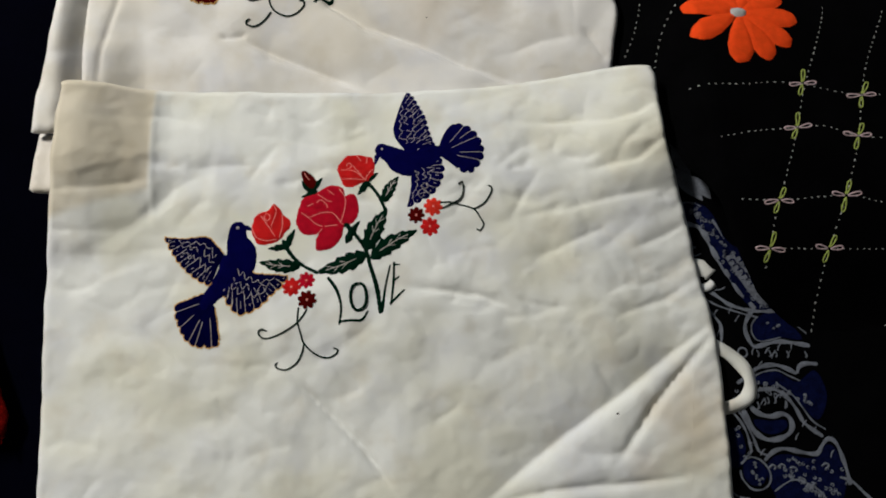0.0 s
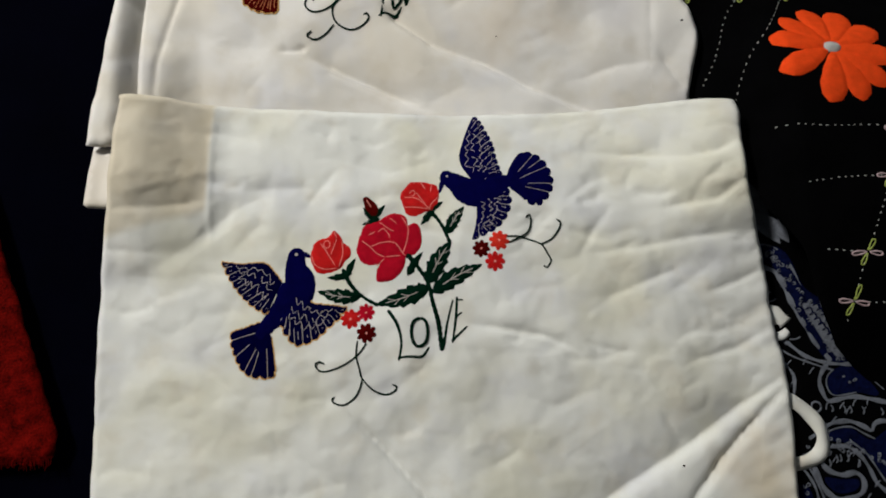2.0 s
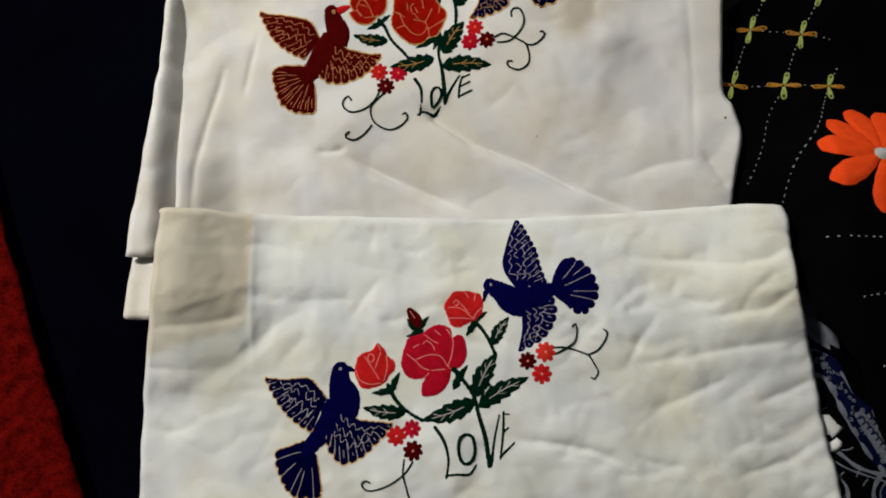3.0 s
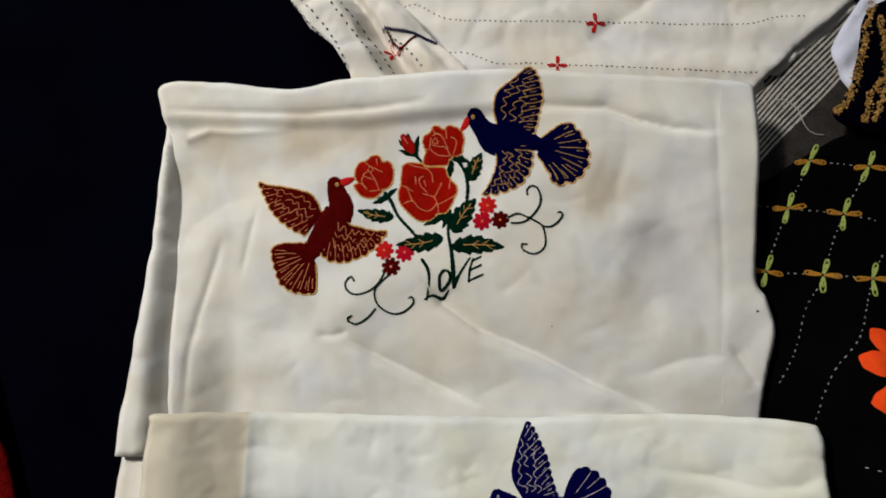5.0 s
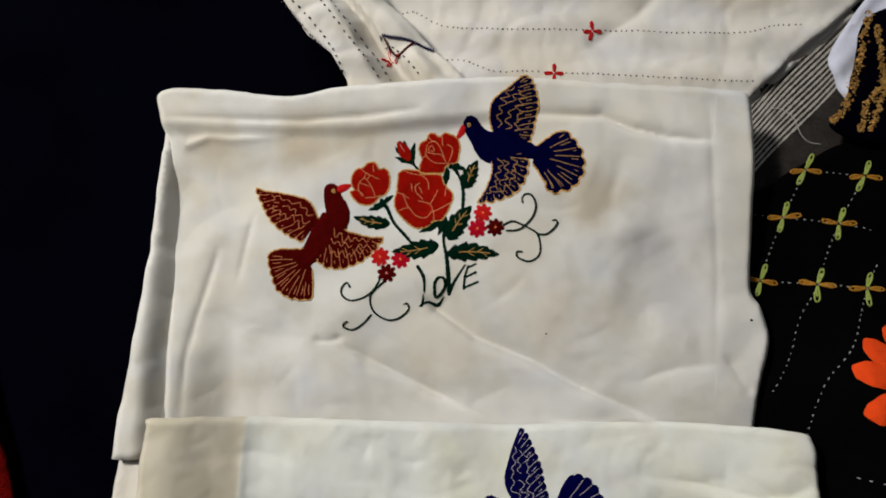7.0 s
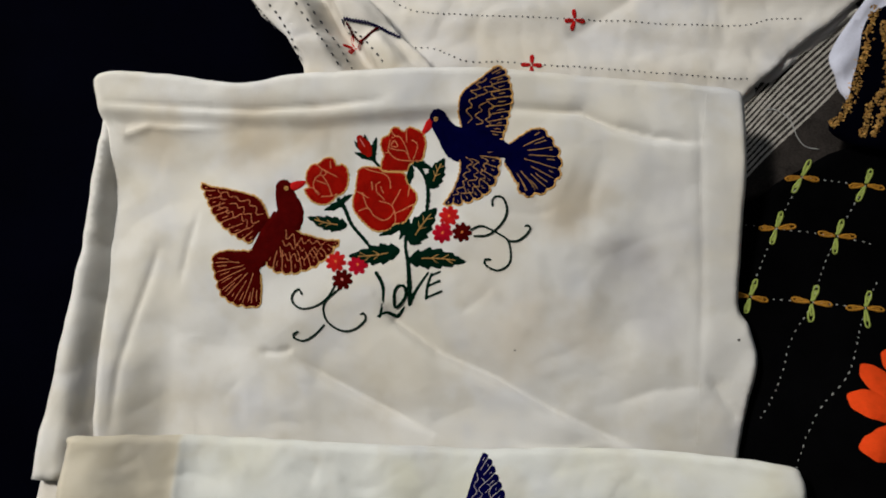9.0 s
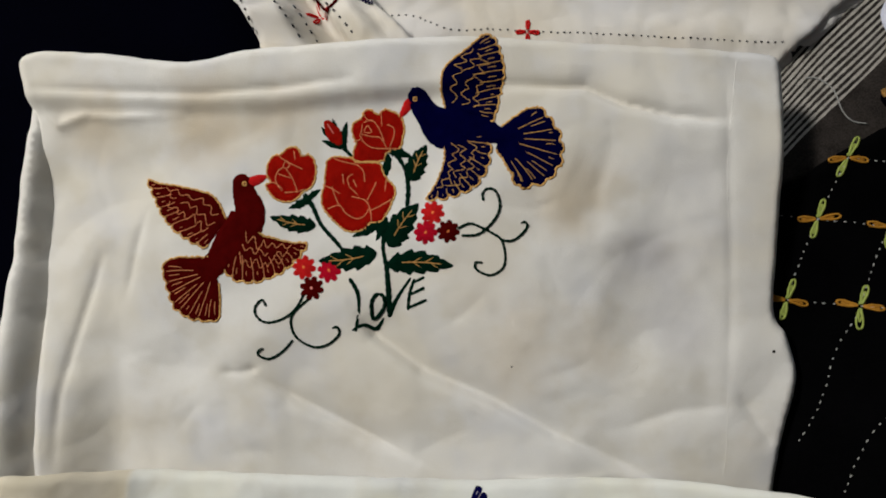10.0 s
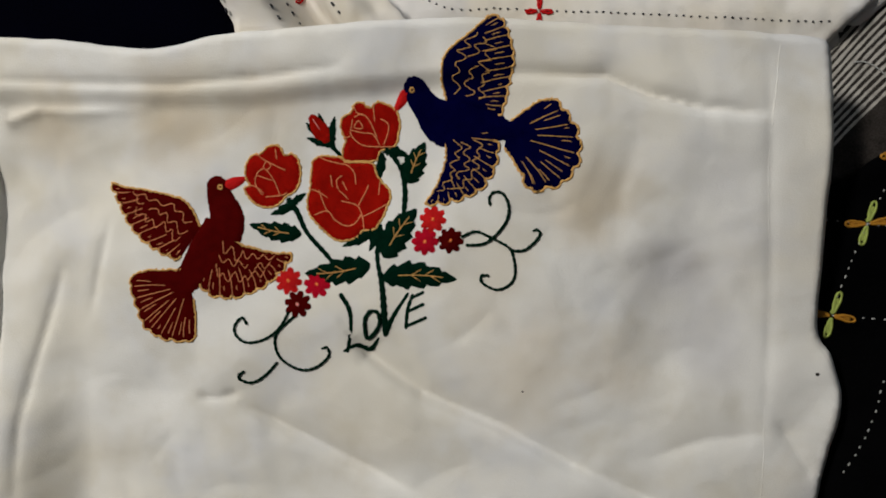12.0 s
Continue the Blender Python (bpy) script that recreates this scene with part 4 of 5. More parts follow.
leaf(cover_back, back_top, (-29, 162), (-7, 195), 11.1, GOLD_THREAD)
leaf(cover_back, back_top, (-30, 149), (21, 148), 10.0, GOLD_THREAD)
leaf(cover_back, back_top, (-13, 212), (-2, 239), 8.7, GOLD_THREAD)
leaf(cover_back, back_top, (-34, 182), (-58, 169), 4.2, None)
leaf(cover_back, back_top, (-33, 183), (-39, 166), 3.8, None)
leaf(cover_back, back_top, (-93, 197), (-83, 205), 3.1, None)
leaf(cover_back, back_top, (-90, 199), (-108, 190), 3.9, None)
leaf(cover_back, back_top, (-32, 235), (-13, 230), 4.2, None)
leaf(cover_back, back_top, (-32, 233), (-33, 214), 3.8, None)
leaf(cover_back, back_top, (-66, 237), (-63, 256), 3.4, None)
leaf(cover_back, back_top, (-63, 238), (-83, 242), 3.4, None)
leaf(cover_back, back_top, (-75, 244), (-83, 252), 2.3, None)
leaf(cover_back, back_top, (-71, 248), (-74, 258), 2.7, None)
stroke(cover_back, "stem", back_top, GREEN_STITCH, [(-32, 183, 1.9), (-33, 168, 1.9), (-33, 159, 1.5), (-30, 145, 1.9), (-28, 126, 2.3), (-27, 110, 1.9)])
stroke(cover_back, "stem", back_top, GREEN_STITCH, [(-16, 189, 1.5), (-15, 206, 1.9), (-18, 221, 1.5), (-25, 232, 1.9)])
stroke(cover_back, "stem", back_top, GREEN_STITCH, [(-64, 158, 1.4), (-70, 165, 1.6), (-82, 178, 1.6), (-89, 192, 1.9), (-95, 200, 2.3)])
stroke(cover_back, "stem", back_top, GREEN_STITCH, [(-69, 241, 2.3), (-63, 234, 1.5), (-59, 230, 1.1)])
small_flower(cover_back, back_top, (-95, 145, 9.4), RED_STITCH, ORANGE_THREAD)
small_flower(cover_back, back_top, (-75, 143, 9.4), CRIMSON_STITCH, ORANGE_THREAD)
small_flower(cover_back, back_top, (-88, 129, 9.4), MAROON_STITCH, PINK_THREAD)
small_flower(cover_back, back_top, (4, 188, 9.0), RED_STITCH, ORANGE_THREAD)
small_flower(cover_back, back_top, (-1, 173, 9.1), CRIMSON_STITCH, ORANGE_THREAD)
small_flower(cover_back, back_top, (16, 174, 8.7), MAROON_STITCH, ORANGE_THREAD)
tendril(cover_back, back_top, [(-94, 124), (-100, 113), (-110, 105), (-122, 102), (-130, 106), (-132, 113), (-127, 119), (-123, 114)], 1.0)
tendril(cover_back, back_top, [(-90, 121), (-102, 109), (-103, 99), (-98, 90), (-86, 84), (-75, 86), (-66, 94), (-67, 100), (-71, 99)], 1.0)
tendril(cover_back, back_top, [(-102, 89), (-110, 80), (-120, 74), (-128, 76), (-129, 79), (-125, 82)], 1.0)
tendril(cover_back, back_top, [(23, 176), (32, 180), (41, 177), (49, 173), (56, 168), (59, 156), (57, 147), (48, 142), (38, 146), (37, 151), (42, 151)], 1.0)
tendril(cover_back, back_top, [(26, 171), (38, 172), (47, 179), (53, 188), (54, 197), (50, 205), (44, 206), (41, 202), (42, 197)], 1.0)
tendril(cover_back, back_top, [(56, 168), (64, 168), (71, 173), (75, 179), (73, 182), (70, 181)], 1.0)
letter(cover_back, back_top, "letter_l", [[(-58, 136, 1.6), (-52, 126, 1.7), (-51, 113, 1.2), (-53, 98, 1.2)], [(-55, 98, 0.8), (-47, 102, 1.4), (-38, 99, 1.9), (-32, 107, 0.8)]])
letter(cover_back, back_top, "letter_o", [[(-35, 126, 1.2), (-32, 124, 1.4), (-31, 117, 1.4), (-36, 109, 1.2), (-40, 107, 1.4), (-41, 112, 1.7), (-41, 120, 1.7), (-38, 125, 1.4), (-35, 126, 1.2)]])
letter(cover_back, back_top, "letter_v", [[(-27, 110, 1.9), (-22, 122, 1.5), (-12, 138, 1.0)]])
letter(cover_back, back_top, "letter_e", [[(-9, 137, 1.1), (-12, 127, 1.3), (-13, 115, 1.2)], [(-10, 135, 1.0), (-2, 139, 1.1)], [(-12, 126, 1.0), (-2, 131, 1.1)], [(-13, 116, 1.0), (-0, 122, 1.1)]])


# ---- ties and specks of the front cover ----
def ribbon(path, wide, high, mat, parent, label):
    """A cotton tie: a flat band that rises off what it lies on along its way."""
    p = even(spline(mm(path)), 0.003)
    nrm = normals(p)
    verts, faces = [], []
    for i, ((x, y, z), (nx, ny)) in enumerate(zip(p, nrm)):
        for side, lift in ((-1, 0), (0, 0.0012), (1, 0), (1, -0.001), (-1, -0.001)):
            tip = 0.35 * wide * math.sin(i * 0.55) * side
            verts.append((x + nx * wide * side * 0.5, y + ny * wide * side * 0.5, z + lift + high * tip))
    for i in range(len(p) - 1):
        for k in range(5):
            a, b = 5 * i + k, 5 * i + (k + 1) % 5
            faces.append((a, b, b + 5, a + 5))
    faces += [(4, 3, 2, 1, 0), tuple(5 * (len(p) - 1) + k for k in range(5))]
    return part("tie", (verts, faces), mat, parent, label)


ribbon([(308, -212, -6), (322, -211, -8), (333, -212, -9), (339, -218, -9)], 0.018, 0.6, COTTON_FRONT, cover_front, "folded white cotton tie")
ribbon([(340, -226, -10), (332, -231, -9), (316, -231, -8)], 0.008, 0.5, COTTON_FRONT, cover_front, "folded white cotton tie")
ribbon([(318, -284, -6), (338, -292, -6), (353, -306, -5), (361, -321, -5), (357, -337, -5), (341, -346, -6), (316, -348, -7)], 0.0125, 0.35, COTTON_FRONT, cover_front, "looped white cotton tie")


def speck(parent, top, x, y, r):
    part("speck", filled([(x + r * math.cos(a), y + 0.8 * r * math.sin(a)) for a in np.linspace(0, 6.28, 9)[:-1]], 0.001, top, 0.0005, 0.0005), GREY_CLOTH, parent, "small dark speck")


speck(cover_front, front_top, 0.228, -0.347, 0.0013)
speck(cover_back, back_top, 0.257, 0.091, 0.0014)
speck(cover_back, back_top, 0.066, 0.074, 0.0008)
part("seam", tube(even(spline([(0.221, 0.300), (0.217, 0.231), (0.224, 0.136), (0.226, 0.063), (0.226, 0.0)]), 0.004), 0.0004, back_top, -0.0001, 5), COTTON_BACK, cover_back, "stitched hem line")
part("seam", tube(even(spline([(0.306, -0.302), (0.298, -0.35), (0.290, -0.409), (0.288, -0.46)]), 0.004), 0.0004, front_top, -0.0001, 5), COTTON_FRONT, cover_front, "stitched hem line")

# ---- printed cloth with paisleys, below the black one ----
paisley = empty("paisley_cloth", "black cotton cloth printed with navy and white paisleys", "cloth")
sheet("cloth", [(0.20, -0.03), (0.30, -0.03), (0.42, -0.08), (0.56, -0.2), (0.62, -0.62), (0.25, -0.62), (0.22, -0.3)], 0.008, paisley_top, 0.004, BLACK_CLOTH, paisley, "", 0.0005, False)
PRINT_LINES = [
    (4.6, [(318, -162), (326, -165), (335, -171), (341, -186), (347, -204), (356, -221), (365, -238), (376, -252)]),
    (1.6, [(320, -149), (330, -153), (338, -163), (345, -180), (353, -201), (362, -218)]),
    (2.2, [(320, -142), (330, -143), (342, -155), (351, -172), (359, -195), (378, -222), (392, -245), (407, -260)]),
    (2.6, [(373, -199), (376, -219), (385, -236), (399, -257)]),
    (3.2, [(326, -229), (338, -237), (352, -249), (374, -256), (398, -257)]),
    (1.4, [(328, -240), (342, -250), (360, -257), (376, -262)]),
    (2.6, [(330, -248), (336, -259), (341, -268), (340, -282), (336, -292)]),
    (3.8, [(372, -258), (366, -266), (364, -276), (369, -290), (377, -290), (397, -287), (425, -292)]),
    (1.2, [(378, -262), (371, -270), (371, -280), (378, -286), (398, -283)]),
    (1.4, [(399, -259), (411, -268), (424, -280)]),
    (3.8, [(350, -324), (358, -319), (371, -311), (388, -309), (402, -314), (409, -318), (412, -312), (419, -309), (430, -310)]),
    (1.4, [(358, -326), (370, -317), (388, -314), (401, -320), (411, -325)]),
    (3.4, [(352, -341), (359, -336), (368, -332), (385, -332), (397, -341), (404, -352), (410, -365), (425, -377)]),
    (1.4, [(388, -327), (402, -338), (410, -350), (418, -363), (429, -371)]),
    (4.4, [(366, -337), (359, -341), (360, -348), (367, -354), (378, -357), (390, -355), (397, -361), (396, -371), (386, -377), (372, -378), (361, -371), (356, -361), (352, -352)]),
    (2.2, [(338, -348), (345, -356), (352, -370), (355, -388)]),
    (2.2, [(346, -349), (353, -362), (359, -378), (362, -388), (369, -392)]),
    (3.6, [(367, -396), (376, -389), (387, -387), (403, -391), (417, -393), (423, -386), (430, -380), (437, -384), (442, -403), (444, -420)]),
    (2.4, [(436, -415), (446, -419), (456, -430), (466, -440)]),
    (1.4, [(372, -424), (392, -415), (412, -424), (424, -440)]),
    (1.6, [(344, -398), (352, -393), (362, -396), (369, -405), (369, -415), (361, -422), (350, -421), (343, -412), (342, -405)]),
    (2.4, [(330, -421), (338, -428), (346, -430)]),
    (2.4, [(336, -438), (345, -443), (352, -452)]),
]
PRINT_FIELDS = [
    [(318, -143), (335, -144), (347, -156), (358, -184), (374, -198), (378, -222), (396, -257), (374, -254), (357, -226), (345, -198), (333, -165), (318, -158)],
    [(373, -267), (384, -260), (399, -260), (420, -285), (398, -283), (378, -286), (371, -279)],
    [(361, -359), (377, -361), (392, -361), (393, -367), (386, -372), (373, -373), (364, -367)],
    [(362, -326), (371, -318), (388, -315), (408, -326), (428, -316), (436, -340), (424, -362), (408, -347), (394, -333), (380, -328)],
    [(369, -400), (384, -392), (413, -397), (429, -385), (438, -394), (441, -418), (430, -440), (400, -452), (378, -440), (368, -416)],
    [(346, -399), (354, -395), (363, -399), (367, -408), (361, -418), (351, -418), (345, -410)],
    [(333, -372), (344, -366), (350, -384), (342, -402), (334, -398)],
]
for field in PRINT_FIELDS:
    part("printed_field", filled(even(spline(mm(field), True), 0.003, True), 0.006, paisley_top, 0.0003, 0.002), PAISLEY_NAVY, paisley)
for k, (wide, line) in enumerate(PRINT_LINES):
    p = even(spline(mm(line)), 0.003)
    r = [wide * 0.0005 * (1 + 0.25 * math.sin(i * 0.9 + k)) for i in range(len(p))]
    part("printed_line", filled(band(p, r), 0.004, lambda x, y, k=k: paisley_top(x, y) + 0.00004 * k, 0.0006, 0.001), PAISLEY_WHITE, paisley)
part("printed_field", filled(even(spline(mm([(353, -203), (362, -197), (372, -203), (378, -222), (388, -240), (396, -253), (382, -251), (366, -231)]), True), 0.003, True), 0.006, paisley_top, 0.0005, 0.002), PAISLEY_WHITE, paisley)
random.seed(12)


def squiggles(start, end, count, spread, size):
    """Small printed marks scattered along a line."""
    out = []
    for i in range(count):
        u = random.random()
        x = start[0] + (end[0] - start[0]) * u + random.uniform(-spread, spread)
        y = start[1] + (end[1] - start[1]) * u + random.uniform(-spread, spread)
        a = random.uniform(0, 6.28)
        pts = [(x + size * s * math.cos(a + 1.2 * s), y + size * s * math.sin(a + 1.2 * s)) for s in np.linspace(-1, 1, 5)]
        out.append(tube(pts, 0.0007, paisley_top, 0.0006, 4))
    return out


marks = squiggles((0.328, -0.148), (0.352, -0.185), 26, 0.005, 0.003)
marks += squiggles((0.356, -0.195), (0.388, -0.248), 60, 0.007, 0.0034)
for k in (0, 2, 3, 5, 8):
    # hooks that hang from the inner side of the broad arc and of the waves
    for x, y, a in ((0.322 + 0.0035 * k, -0.174 - 0.0072 * k, 3.6), (0.372 + 0.006 * k, -0.294 - 0.0004 * k, 5.1), (0.366 + 0.0035 * k, -0.343 + 0.0003 * k * (8 - k), 5.0)):
        marks.append(tube(spline([(x, y), (x + 0.005 * math.cos(a), y + 0.005 * math.sin(a)), (x + 0.008 * math.cos(a) - 0.003, y + 0.008 * math.sin(a) + 0.001)], n=4), 0.0007, paisley_top, 0.0006, 4))
marks += squiggles((0.362, -0.325), (0.418, -0.343), 24, 0.005, 0.003)
marks += squiggles((0.374, -0.402), (0.418, -0.432), 22, 0.003, 0.003)
marks += squiggles((0.388, -0.272), (0.402, -0.276), 5, 0.004, 0.002)
for (x, y), turn in zip([(336, -260), (337, -280), (355, -266), (350, -258), (367, -299), (380, -298), (393, -296), (407, -295), (371, -311), (386, -303), (403, -303), (369, -346), (384, -344), (393, -351), (407, -368), (399, -380), (418, -375), (363, -392), (430, -397)], range(20)):
    x, y, a = x * 0.001, y * 0.001, 1.2 + 0.25 * math.sin(turn * 2.1)
    hook = [(x, y), (x + 0.004 * math.cos(a), y + 0.004 * math.sin(a)), (x + 0.006 * math.cos(a) + 0.002, y + 0.006 * math.sin(a) + 0.001)]
    marks.append(tube(spline(hook, n=4), 0.0006, paisley_top, 0.0006, 4))
for x, y, a in ((0.373, -0.403, 0.2), (0.382, -0.403, 0.1), (0.393, -0.406, -0.3), (0.399, -0.416, -0.6), (0.406, -0.422, -0.7), (0.411, -0.429, -0.8), (0.424, -0.404, 0.1)):
    drop = [(x - 0.004 * math.cos(a), y - 0.004 * math.sin(a)), (x, y + 0.002), (x + 0.003, y), (x + 0.001, y - 0.002)]
    marks.append(tube(spline(drop, n=4), 0.0010, paisley_top, 0.0006, 4))
marks += squiggles((0.39, -0.405), (0.445, -0.425), 30, 0.012, 0.003)
marks += squiggles((0.345, -0.33), (0.352, -0.40), 16, 0.006, 0.003)
marks += squiggles((0.36, -0.415), (0.355, -0.405), 10, 0.006, 0.002)
ring = [(0.358 + 0.0045 * math.cos(a), -0.296 + 0.0045 * math.sin(a)) for a in np.linspace(0, 2 * math.pi, 15)]
marks.append(tube(ring, 0.0009, paisley_top, 0.0006, 4))
tagged(part("printed_mark", joined(marks), PAISLEY_WHITE, paisley), kind="stuff")
dark = [tube(spline([(0.357 + 0.0037 * k + dx, -0.206 - 0.0048 * k + dy), (0.362 + 0.0037 * k + dx, -0.204 - 0.0048 * k + dy), (0.364 + 0.0037 * k + dx, -0.209 - 0.0048 * k + dy)], n=4), 0.0010, paisley_top, 0.0007, 4) for k in range(9) for dx, dy in ((0, 0), (0.007, 0.004))]
tagged(part("printed_mark", joined(dark), PAISLEY_NAVY, paisley), kind="stuff")
for a, b, wide in (((0.316, -0.076), (0.332, -0.119), 0.006), ((0.332, -0.114), (0.348, -0.141), 0.006), ((0.316, -0.102), (0.340, -0.142), 0.008)):
    d = np.subtract(b, a)
    n = np.array((-d[1], d[0])) / np.linalg.norm(d)
    rim = [np.add(a, d * s) + n * wide * math.sin(math.pi * s) * side for side, ss in ((1, np.linspace(0, 1, 9)), (-1, np.linspace(1, 0, 9)[1:-1])) for s in ss]
    part("printed_leaf", filled(rim, 0.003, paisley_top, 0.0006, 0.001), PAISLEY_WHITE, paisley)

# ---- black cloth with running stitches, loops and an orange flower ----
black = empty("embroidered_cloth", "black cotton cloth with running stitches, looped stitches and orange flower", "cloth")
sheet("cloth", [(0.15, 0.16), (0.262, 0.205), (0.300, 0.234), (0.346, 0.262), (0.396, 0.282), (0.55, 0.33), (0.85, 0.35), (0.95, -0.65), (0.52, -0.64), (0.488, -0.50), (0.467, -0.436), (0.454, -0.384), (0.430, -0.340), (0.419, -0.280), (0.375, -0.241), (0.350, -0.200), (0.330, -0.152), (0.314, -0.116), (0.304, -0.065), (0.24, 0.0)], 0.008, black_top, 0.004, BLACK_CLOTH, black, "", 0.001, False)
DAISIES = [
    ((424, -44), PINK_LOOP),
    ((480, -58), PINK_LOOP),
    ((412, -89), PINK_LOOP),
    ((470, -99), PINK_LOOP),
    ((387, -158), PINK_LOOP),
    ((451, -156), PINK_LOOP),
    ((380, -201), PINK_LOOP),
    ((438, -203), PINK_LOOP),
    ((320, 239), ORANGE_LOOP),
    ((377, 234), ORANGE_LOOP),
    ((296, 191), ORANGE_LOOP),
    ((349, 186), ORANGE_LOOP),
    ((271, 129), ORANGE_LOOP),
    ((321, 126), ORANGE_LOOP),
    ((364, 123), ORANGE_LOOP),
]
RUNNING = [
    [(319, -40), (357, -43), (412, -43), (477, -58), (504, -57)],
    [(336, -96), (372, -91), (412, -89), (438, -88), (470, -99), (496, -102)],
    [(350, -156), (387, -158), (451, -156), (490, -164)],
    [(380, -201), (438, -203), (494, -205)],
    [(462, 40), (426, -46), (412, -89), (387, -158), (379, -201), (377, -221)],
    [(521, 34), (488, -30), (470, -99), (451, -156), (438, -203), (433, -243), (430, -286)],
    [(506, -275), (480, -332), (464, -374)],
    [(268, 193), (296, 191), (349, 186), (385, 179)],
    [(271, 129), (321, 126), (364, 123), (373, 122)],
    [(320, 239), (377, 234), (389, 234)],
    [(320, 239), (296, 191), (271, 133)],
    [(377, 234), (349, 186), (321, 126), (303, 96), (292, 54), (279, 22)],
    [(380, 146), (364, 123), (320, 56), (308, 30), (301, -5), (300, -20)],
]


def running_stitch(path, parent, top, mat, dash=0.0030, gap=0.0042, radius=0.0006, name="running_stitch"):
    p = even(spline(path), 0.0008)
    rng = random.Random(len(p))
    out, i = [], 0
    while i + 5 < len(p):
        n = max(3, int(dash * rng.uniform(0.75, 1.25) / 0.0008))
        out.append(tube(p[i : i + n] + rng.uniform(-0.0003, 0.0003), radius, top, 0.0003, 4))
        i += n + max(2, int(gap * rng.uniform(0.8, 1.2) / 0.0008))
    return tagged(part(name, joined(out), mat, parent), kind="stuff")


for line in RUNNING:
    running_stitch(mm(line), black, black_top, WHITE_THREAD)


def loop(x, y, angle, size, wide, top, thick=0.0008):
    """One lazy-daisy stitch: a thread laid as a drop-shaped loop."""
    pts = []
    for s in np.linspace(0, 2 * math.pi, 19):
        u = (1 - math.cos(s)) / 2
        v = math.sin(s) * wide * (0.35 + 0.65 * u)
        pts.append((x + math.cos(angle) * (0.0015 + size * u) - math.sin(angle) * v, y + math.sin(angle) * (0.0015 + size * u) + math.cos(angle) * v))
    return tube(pts, thick, top, 0.0004, 4, 0.2)


for k, ((x, y), mat) in enumerate(DAISIES):
    x, y = x * 0.001, y * 0.001
    rng = random.Random(k)
    amber = mat is ORANGE_LOOP
    size, wide = (0.0150, 0.0026) if amber else (0.0125, 0.0024)
    daisy = None
    for a in (70, 250, 2, 178):
        tilt = radians(a + rng.uniform(-12, 12))
        geo = loop(x, y, tilt, size * rng.uniform(0.85, 1.1), wide, black_top, 0.0009 if amber else 0.0007)
        own = LIME_LOOP if a in (70, 250) else mat
        if daisy is None:
            centre = loop(x - 0.001, y, tilt, 0.002, 0.0008, black_top, 0.0006)
            daisy = part("looped_flower", centre, LIME_LOOP, black)
        part("loop_stitch", joined([geo, loop(x, y, tilt, size * 0.7, wide * 0.35, black_top, 0.0006)]) if amber else geo, own, daisy)

FLOWER = (0.374, 0.036)
flower = part("satin_flower", filled([(FLOWER[0] + 0.0085 * math.cos(a), FLOWER[1] + 0.0065 * math.sin(a)) for a in np.linspace(0, 2 * math.pi, 21)[:-1]], 0.003, black_top, 0.0040, 0.003), WHITE_THREAD, black, "pale grey flower heart")
for angle, size, wide in ((165, 0.053, 0.0135), (208, 0.055, 0.0145), (262, 0.058, 0.0155), (293, 0.059, 0.0135), (318, 0.060, 0.0125), (348, 0.057, 0.0145), (25, 0.055, 0.0155), (62, 0.055, 0.0155), (98, 0.054, 0.0145), (134, 0.053, 0.0135)):
    a = radians(angle)
    rim = []
    for s in np.linspace(0, 2 * math.pi, 49)[:-1]:
        u = (1 - math.cos(s)) / 2
        v = math.sin(s) * wide * (0.45 + 0.62 * u) * (1 + 0.035 * math.sin(s * 37))
        d = 0.005 + (size - 0.005) * u * (1 + 0.012 * math.sin(s * 41))
        rim.append((FLOWER[0] + math.cos(a) * d - math.sin(a) * v, FLOWER[1] + math.sin(a) * d + math.cos(a) * v))
    part("petal", filled(rim, 0.003, lambda x, y, k=angle: black_top(x, y) + 0.0000015 * k, 0.0024, 0.004), ORANGE_STITCH, flower)

# ---- quilted white cloth behind ----
kantha = empty("quilted_cloth", "folded white quilted cloth with dark running stitches and red crosses", "cloth")
sheet("cloth", [(-0.12, 0.24), (0.20, 0.24), (0.264, 0.306), (0.323, 0.364), (0.378, 0.410), (0.47, 0.49), (0.60, 0.80), (-0.32, 0.80), (-0.27, 0.52), (-0.202, 0.403), (-0.172, 0.362), (-0.148, 0.343), (-0.130, 0.314)], 0.0034, kantha_top, 0.006, COTTON_KANTHA, kantha, "", 0.001, False)
sheet("under_fold", [(0.250, 0.300), (0.264, 0.300), (0.330, 0.358), (0.390, 0.408), (0.378, 0.425), (0.30, 0.37)], 0.005, lambda x, y: -0.030 + rumple(x, y, 37.0, 0.04, 0.003), 0.004, COTTON_KANTHA, kantha, "", 0.001, False)
for line in ([(-87, 398), (-68, 402), (-36, 386), (9, 384), (77, 384), (115, 385), (161, 384), (223, 382), (273, 384), (302, 393), (335, 393)], [(-41, 349), (-18, 350), (13, 338), (49, 339), (77, 337), (110, 336), (160, 335), (216, 333), (254, 331), (282, 332)], [(-60, 440), (0, 432), (150, 430), (350, 436)]):
    running_stitch(mm(line), kantha, kantha_top, BLACK_THREAD, 0.0024, 0.0036, 0.0008)
for line in ([(-230, 446), (-196, 403), (-172, 379), (-148, 349), (-133, 320)], [(-240, 446), (-205, 402), (-180, 373), (-153, 343)], [(-195, 446), (-165, 403), (-137, 367), (-114, 338), (-99, 318)], [(-182, 446), (-150, 397), (-126, 368), (-108, 347), (-88, 318)], [(-97, 359), (-80, 347), (-57, 321)]):
    running_stitch(mm(line), kantha, kantha_top, BLACK_THREAD, 0.0042, 0.0046, 0.0009)
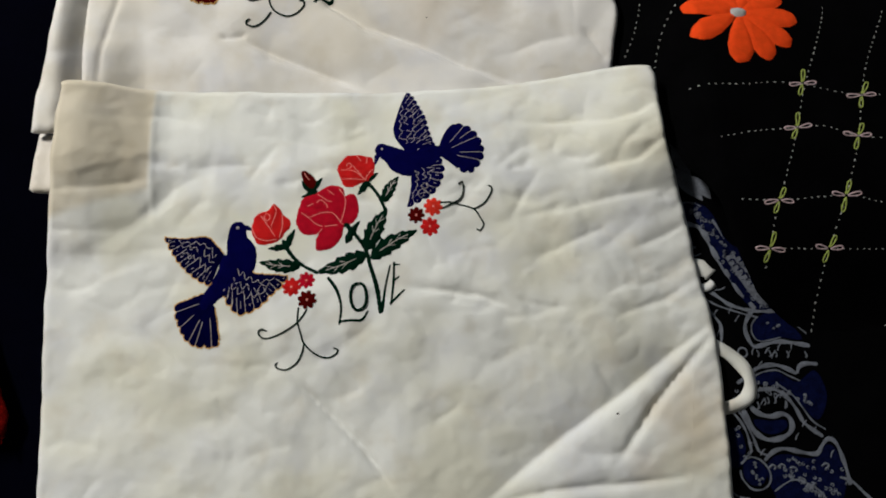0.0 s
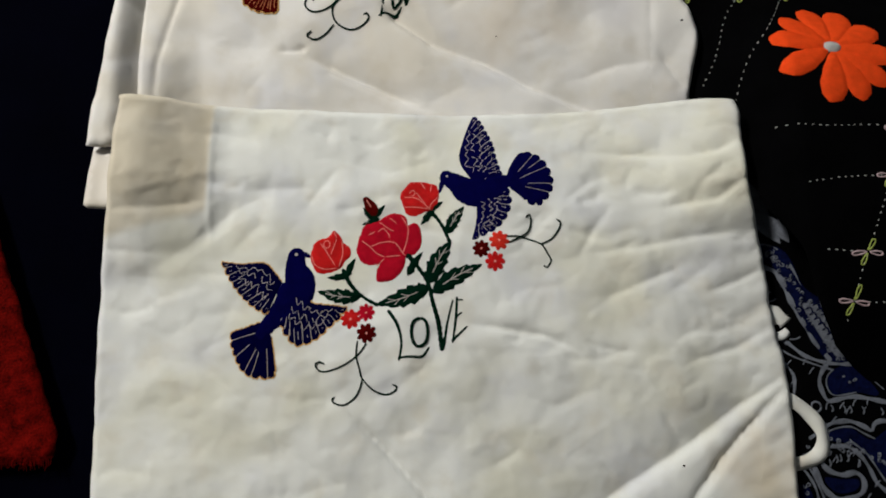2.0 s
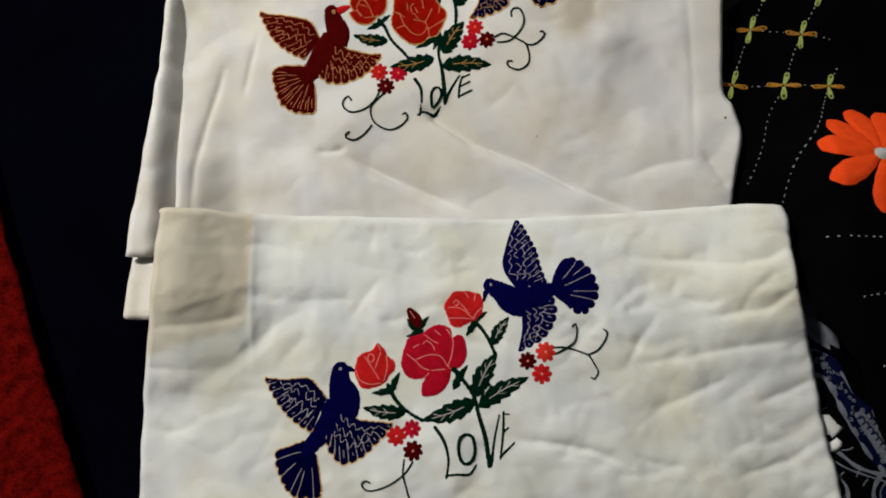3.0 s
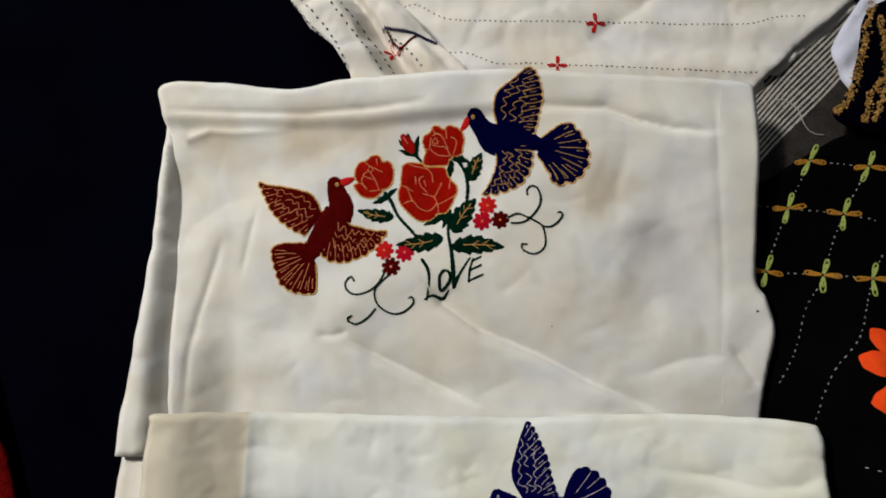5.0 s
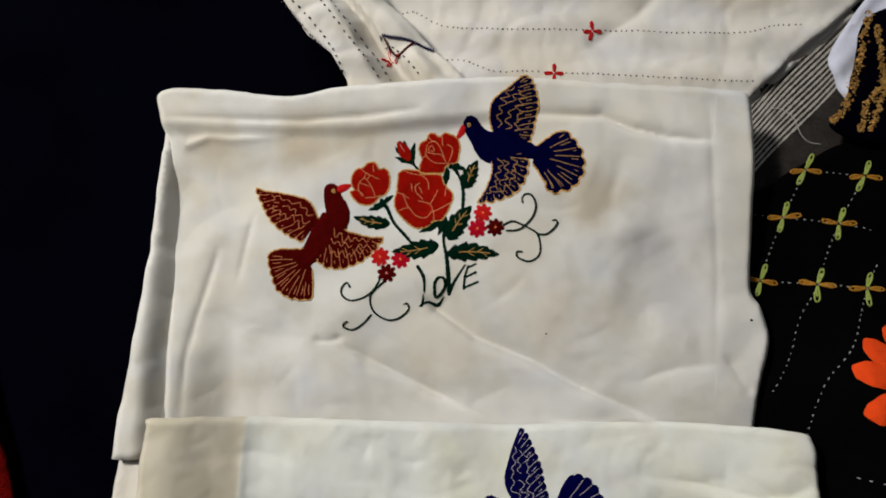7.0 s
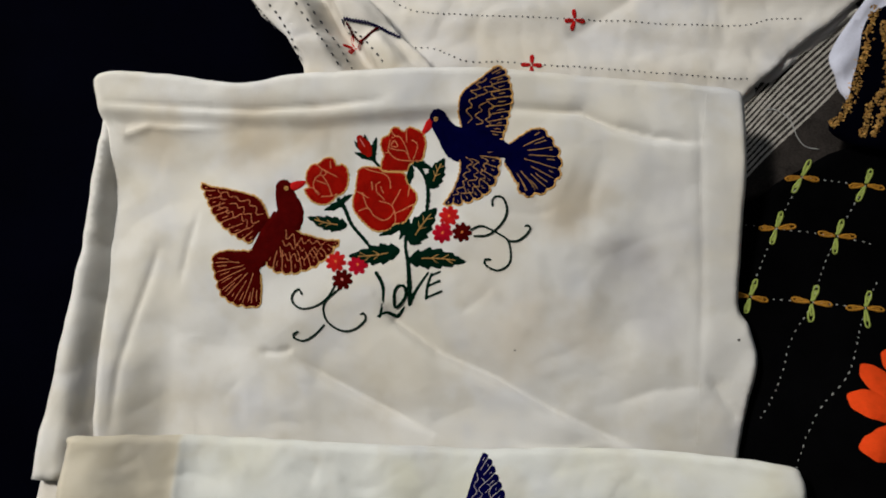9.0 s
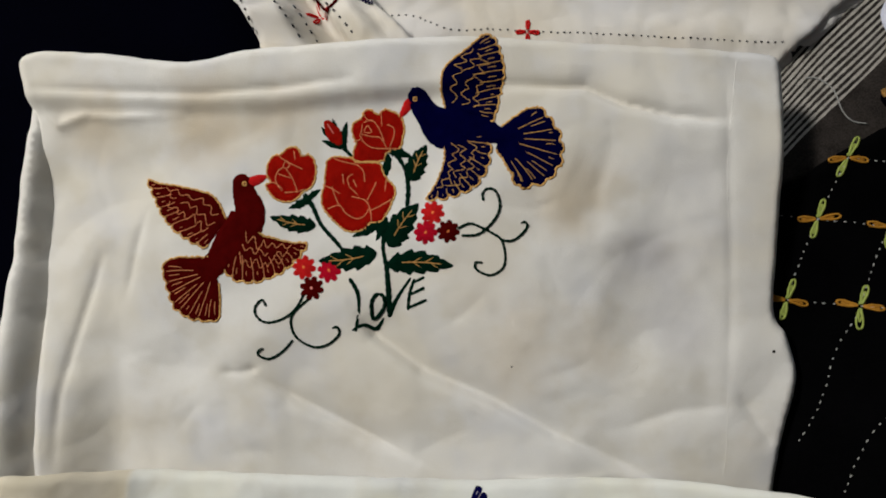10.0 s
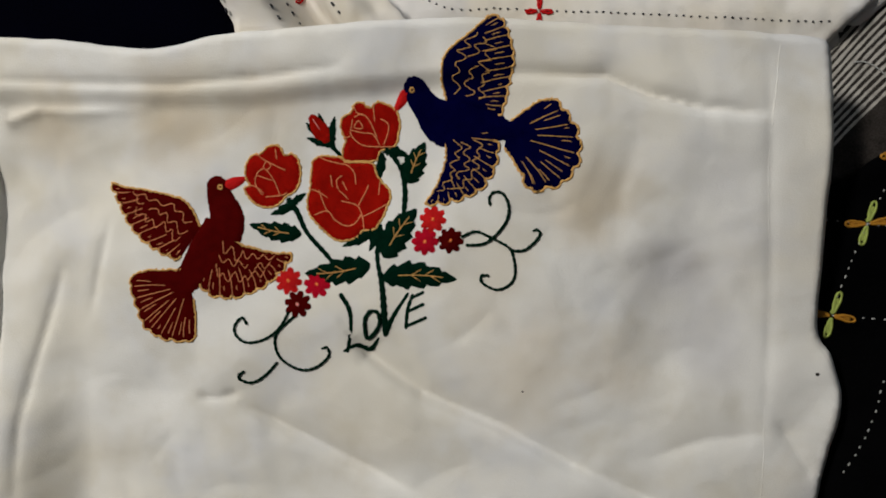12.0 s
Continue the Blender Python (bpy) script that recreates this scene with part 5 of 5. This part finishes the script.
for line, mat in (([(-102, 366), (-84, 363), (-67, 359), (-47, 351)], NAVY_STITCH), ([(-97, 363), (-91, 354), (-82, 344)], MAROON_STITCH), ([(-82, 344), (-76, 351), (-67, 358)], MAROON_STITCH)):
    p = even(spline(mm(line)), 0.0014)
    p = p + normals(p) * np.array([(0.0012 if mat is NAVY_STITCH else 0.0004) * (-1) ** i for i in range(len(p))])[:, None]
    part("chain_stitch", tube(p, 0.0011, kantha_top, 0.0008, 5, 0.2), mat, kantha)
for k, (x, y) in enumerate(((0.115, 0.384), (0.075, 0.337), (-0.091, 0.346), (0.02, 0.431), (0.20, 0.431))):
    centre = part("cross_stitch", loop(x - 0.001, y, 0, 0.002, 0.001, kantha_top, 0.0006), RED_STITCH, kantha)
    for a in (95, 185, 262, 355):
        a = radians(a + 9 * math.sin(k * 3.1 + a))
        part("loop_stitch", loop(x, y, a, 0.0075, 0.0015, kantha_top, 0.0010), RED_STITCH, centre)

# ---- striped grey cloth ----
striped = empty("striped_cloth", "dark grey-brown cloth with narrow off-white stripes, folded", "cloth")


def striped_top(x, y):
    return -0.032 + rumple(x, y, 71.0, 0.08, 0.002)


sheet("cloth", [(0.22, 0.20), (0.300, 0.225), (0.35, 0.255), (0.42, 0.27), (0.56, 0.50), (0.45, 0.52), (0.36, 0.42), (0.24, 0.32)], 0.003, striped_top, 0.004, GREY_CLOTH, striped, "", 0.002, False)
for k in range(12):
    off = 0.0025 + 0.0044 * k
    start = np.array((0.262, 0.297)) + np.array((0.707, -0.707)) * off + np.array((0.707, 0.707)) * (-0.035)
    way = np.array((0.69, 0.724))
    p = np.array([start + way * s + np.array((0.707, -0.707)) * 0.0012 * math.sin(s * 40 + k * 0.3) for s in np.linspace(0, 0.20, 50)])
    rng = random.Random(k)
    part("stripe", filled(band(p, [0.00105 * (1 + rng.uniform(-0.25, 0.25)) for _ in p]), 0.004, striped_top, 0.0005, 0.0006), STRIPE_WHITE, striped)

part("loose_thread", tube(even(spline([(0.296, 0.306), (0.306, 0.306), (0.318, 0.297), (0.325, 0.280), (0.333, 0.272), (0.345, 0.270)]), 0.002), 0.0005, striped_top, 0.0012, 5), WHITE_THREAD, striped, "loose white thread end")

# ---- navy cloth with gold sequins and a pale lining ----
sequined = empty("sequined_cloth", "navy cloth with gold sequin bands and a pale lilac lining", "cloth")


def lining_top(x, y):
    return -0.012 + rumple(x, y, 81.0, 0.05, 0.004) + 0.002 * math.sin((x - y) * 160)


def sequin_top(x, y):
    return -0.006 + rumple(x, y, 85.0, 0.06, 0.003)


sheet("lining", [(0.395, 0.425), (0.366, 0.385), (0.349, 0.351), (0.353, 0.332), (0.371, 0.306), (0.43, 0.34), (0.50, 0.45), (0.46, 0.50)], 0.005, lining_top, 0.005, LILAC_CLOTH, sequined)
sheet("cloth", [(0.384, 0.392), (0.370, 0.346), (0.358, 0.306), (0.342, 0.281), (0.379, 0.265), (0.43, 0.275), (0.52, 0.38), (0.50, 0.44), (0.42, 0.41)], 0.005, sequin_top, 0.005, NAVY_CLOTH, sequined)
random.seed(21)
for line, wide in (([(0.387, 0.400), (0.371, 0.346), (0.357, 0.304), (0.341, 0.284)], 0.0045), ([(0.392, 0.385), (0.393, 0.328), (0.377, 0.305), (0.369, 0.275)], 0.0035), ([(0.412, 0.37), (0.402, 0.340), (0.388, 0.305), (0.378, 0.275)], 0.0035)):
    p = even(spline(line), 0.001)
    nrm = normals(p)
    beads = []
    for _ in range(330):
        i = random.randrange(len(p))
        x, y = p[i] + nrm[i] * random.gauss(0, wide * 0.5)
        r = random.uniform(0.0007, 0.0015)
        z = sequin_top(x, y) + random.uniform(0.0003, 0.0016)
        beads.append(([(x - r, y, z), (x, y - r, z + random.uniform(-r, r)), (x + r, y, z + random.uniform(-r, r)), (x, y + r, z), (x, y, z + r * 0.6), (x, y, z - r * 0.6)], [(0, 1, 4), (1, 2, 4), (2, 3, 4), (3, 0, 4), (1, 0, 5), (2, 1, 5), (3, 2, 5), (0, 3, 5)]))
    tagged(part("sequin_band", joined(beads), GOLD_BEAD, sequined, "band of gold sequins", False), kind="stuff")
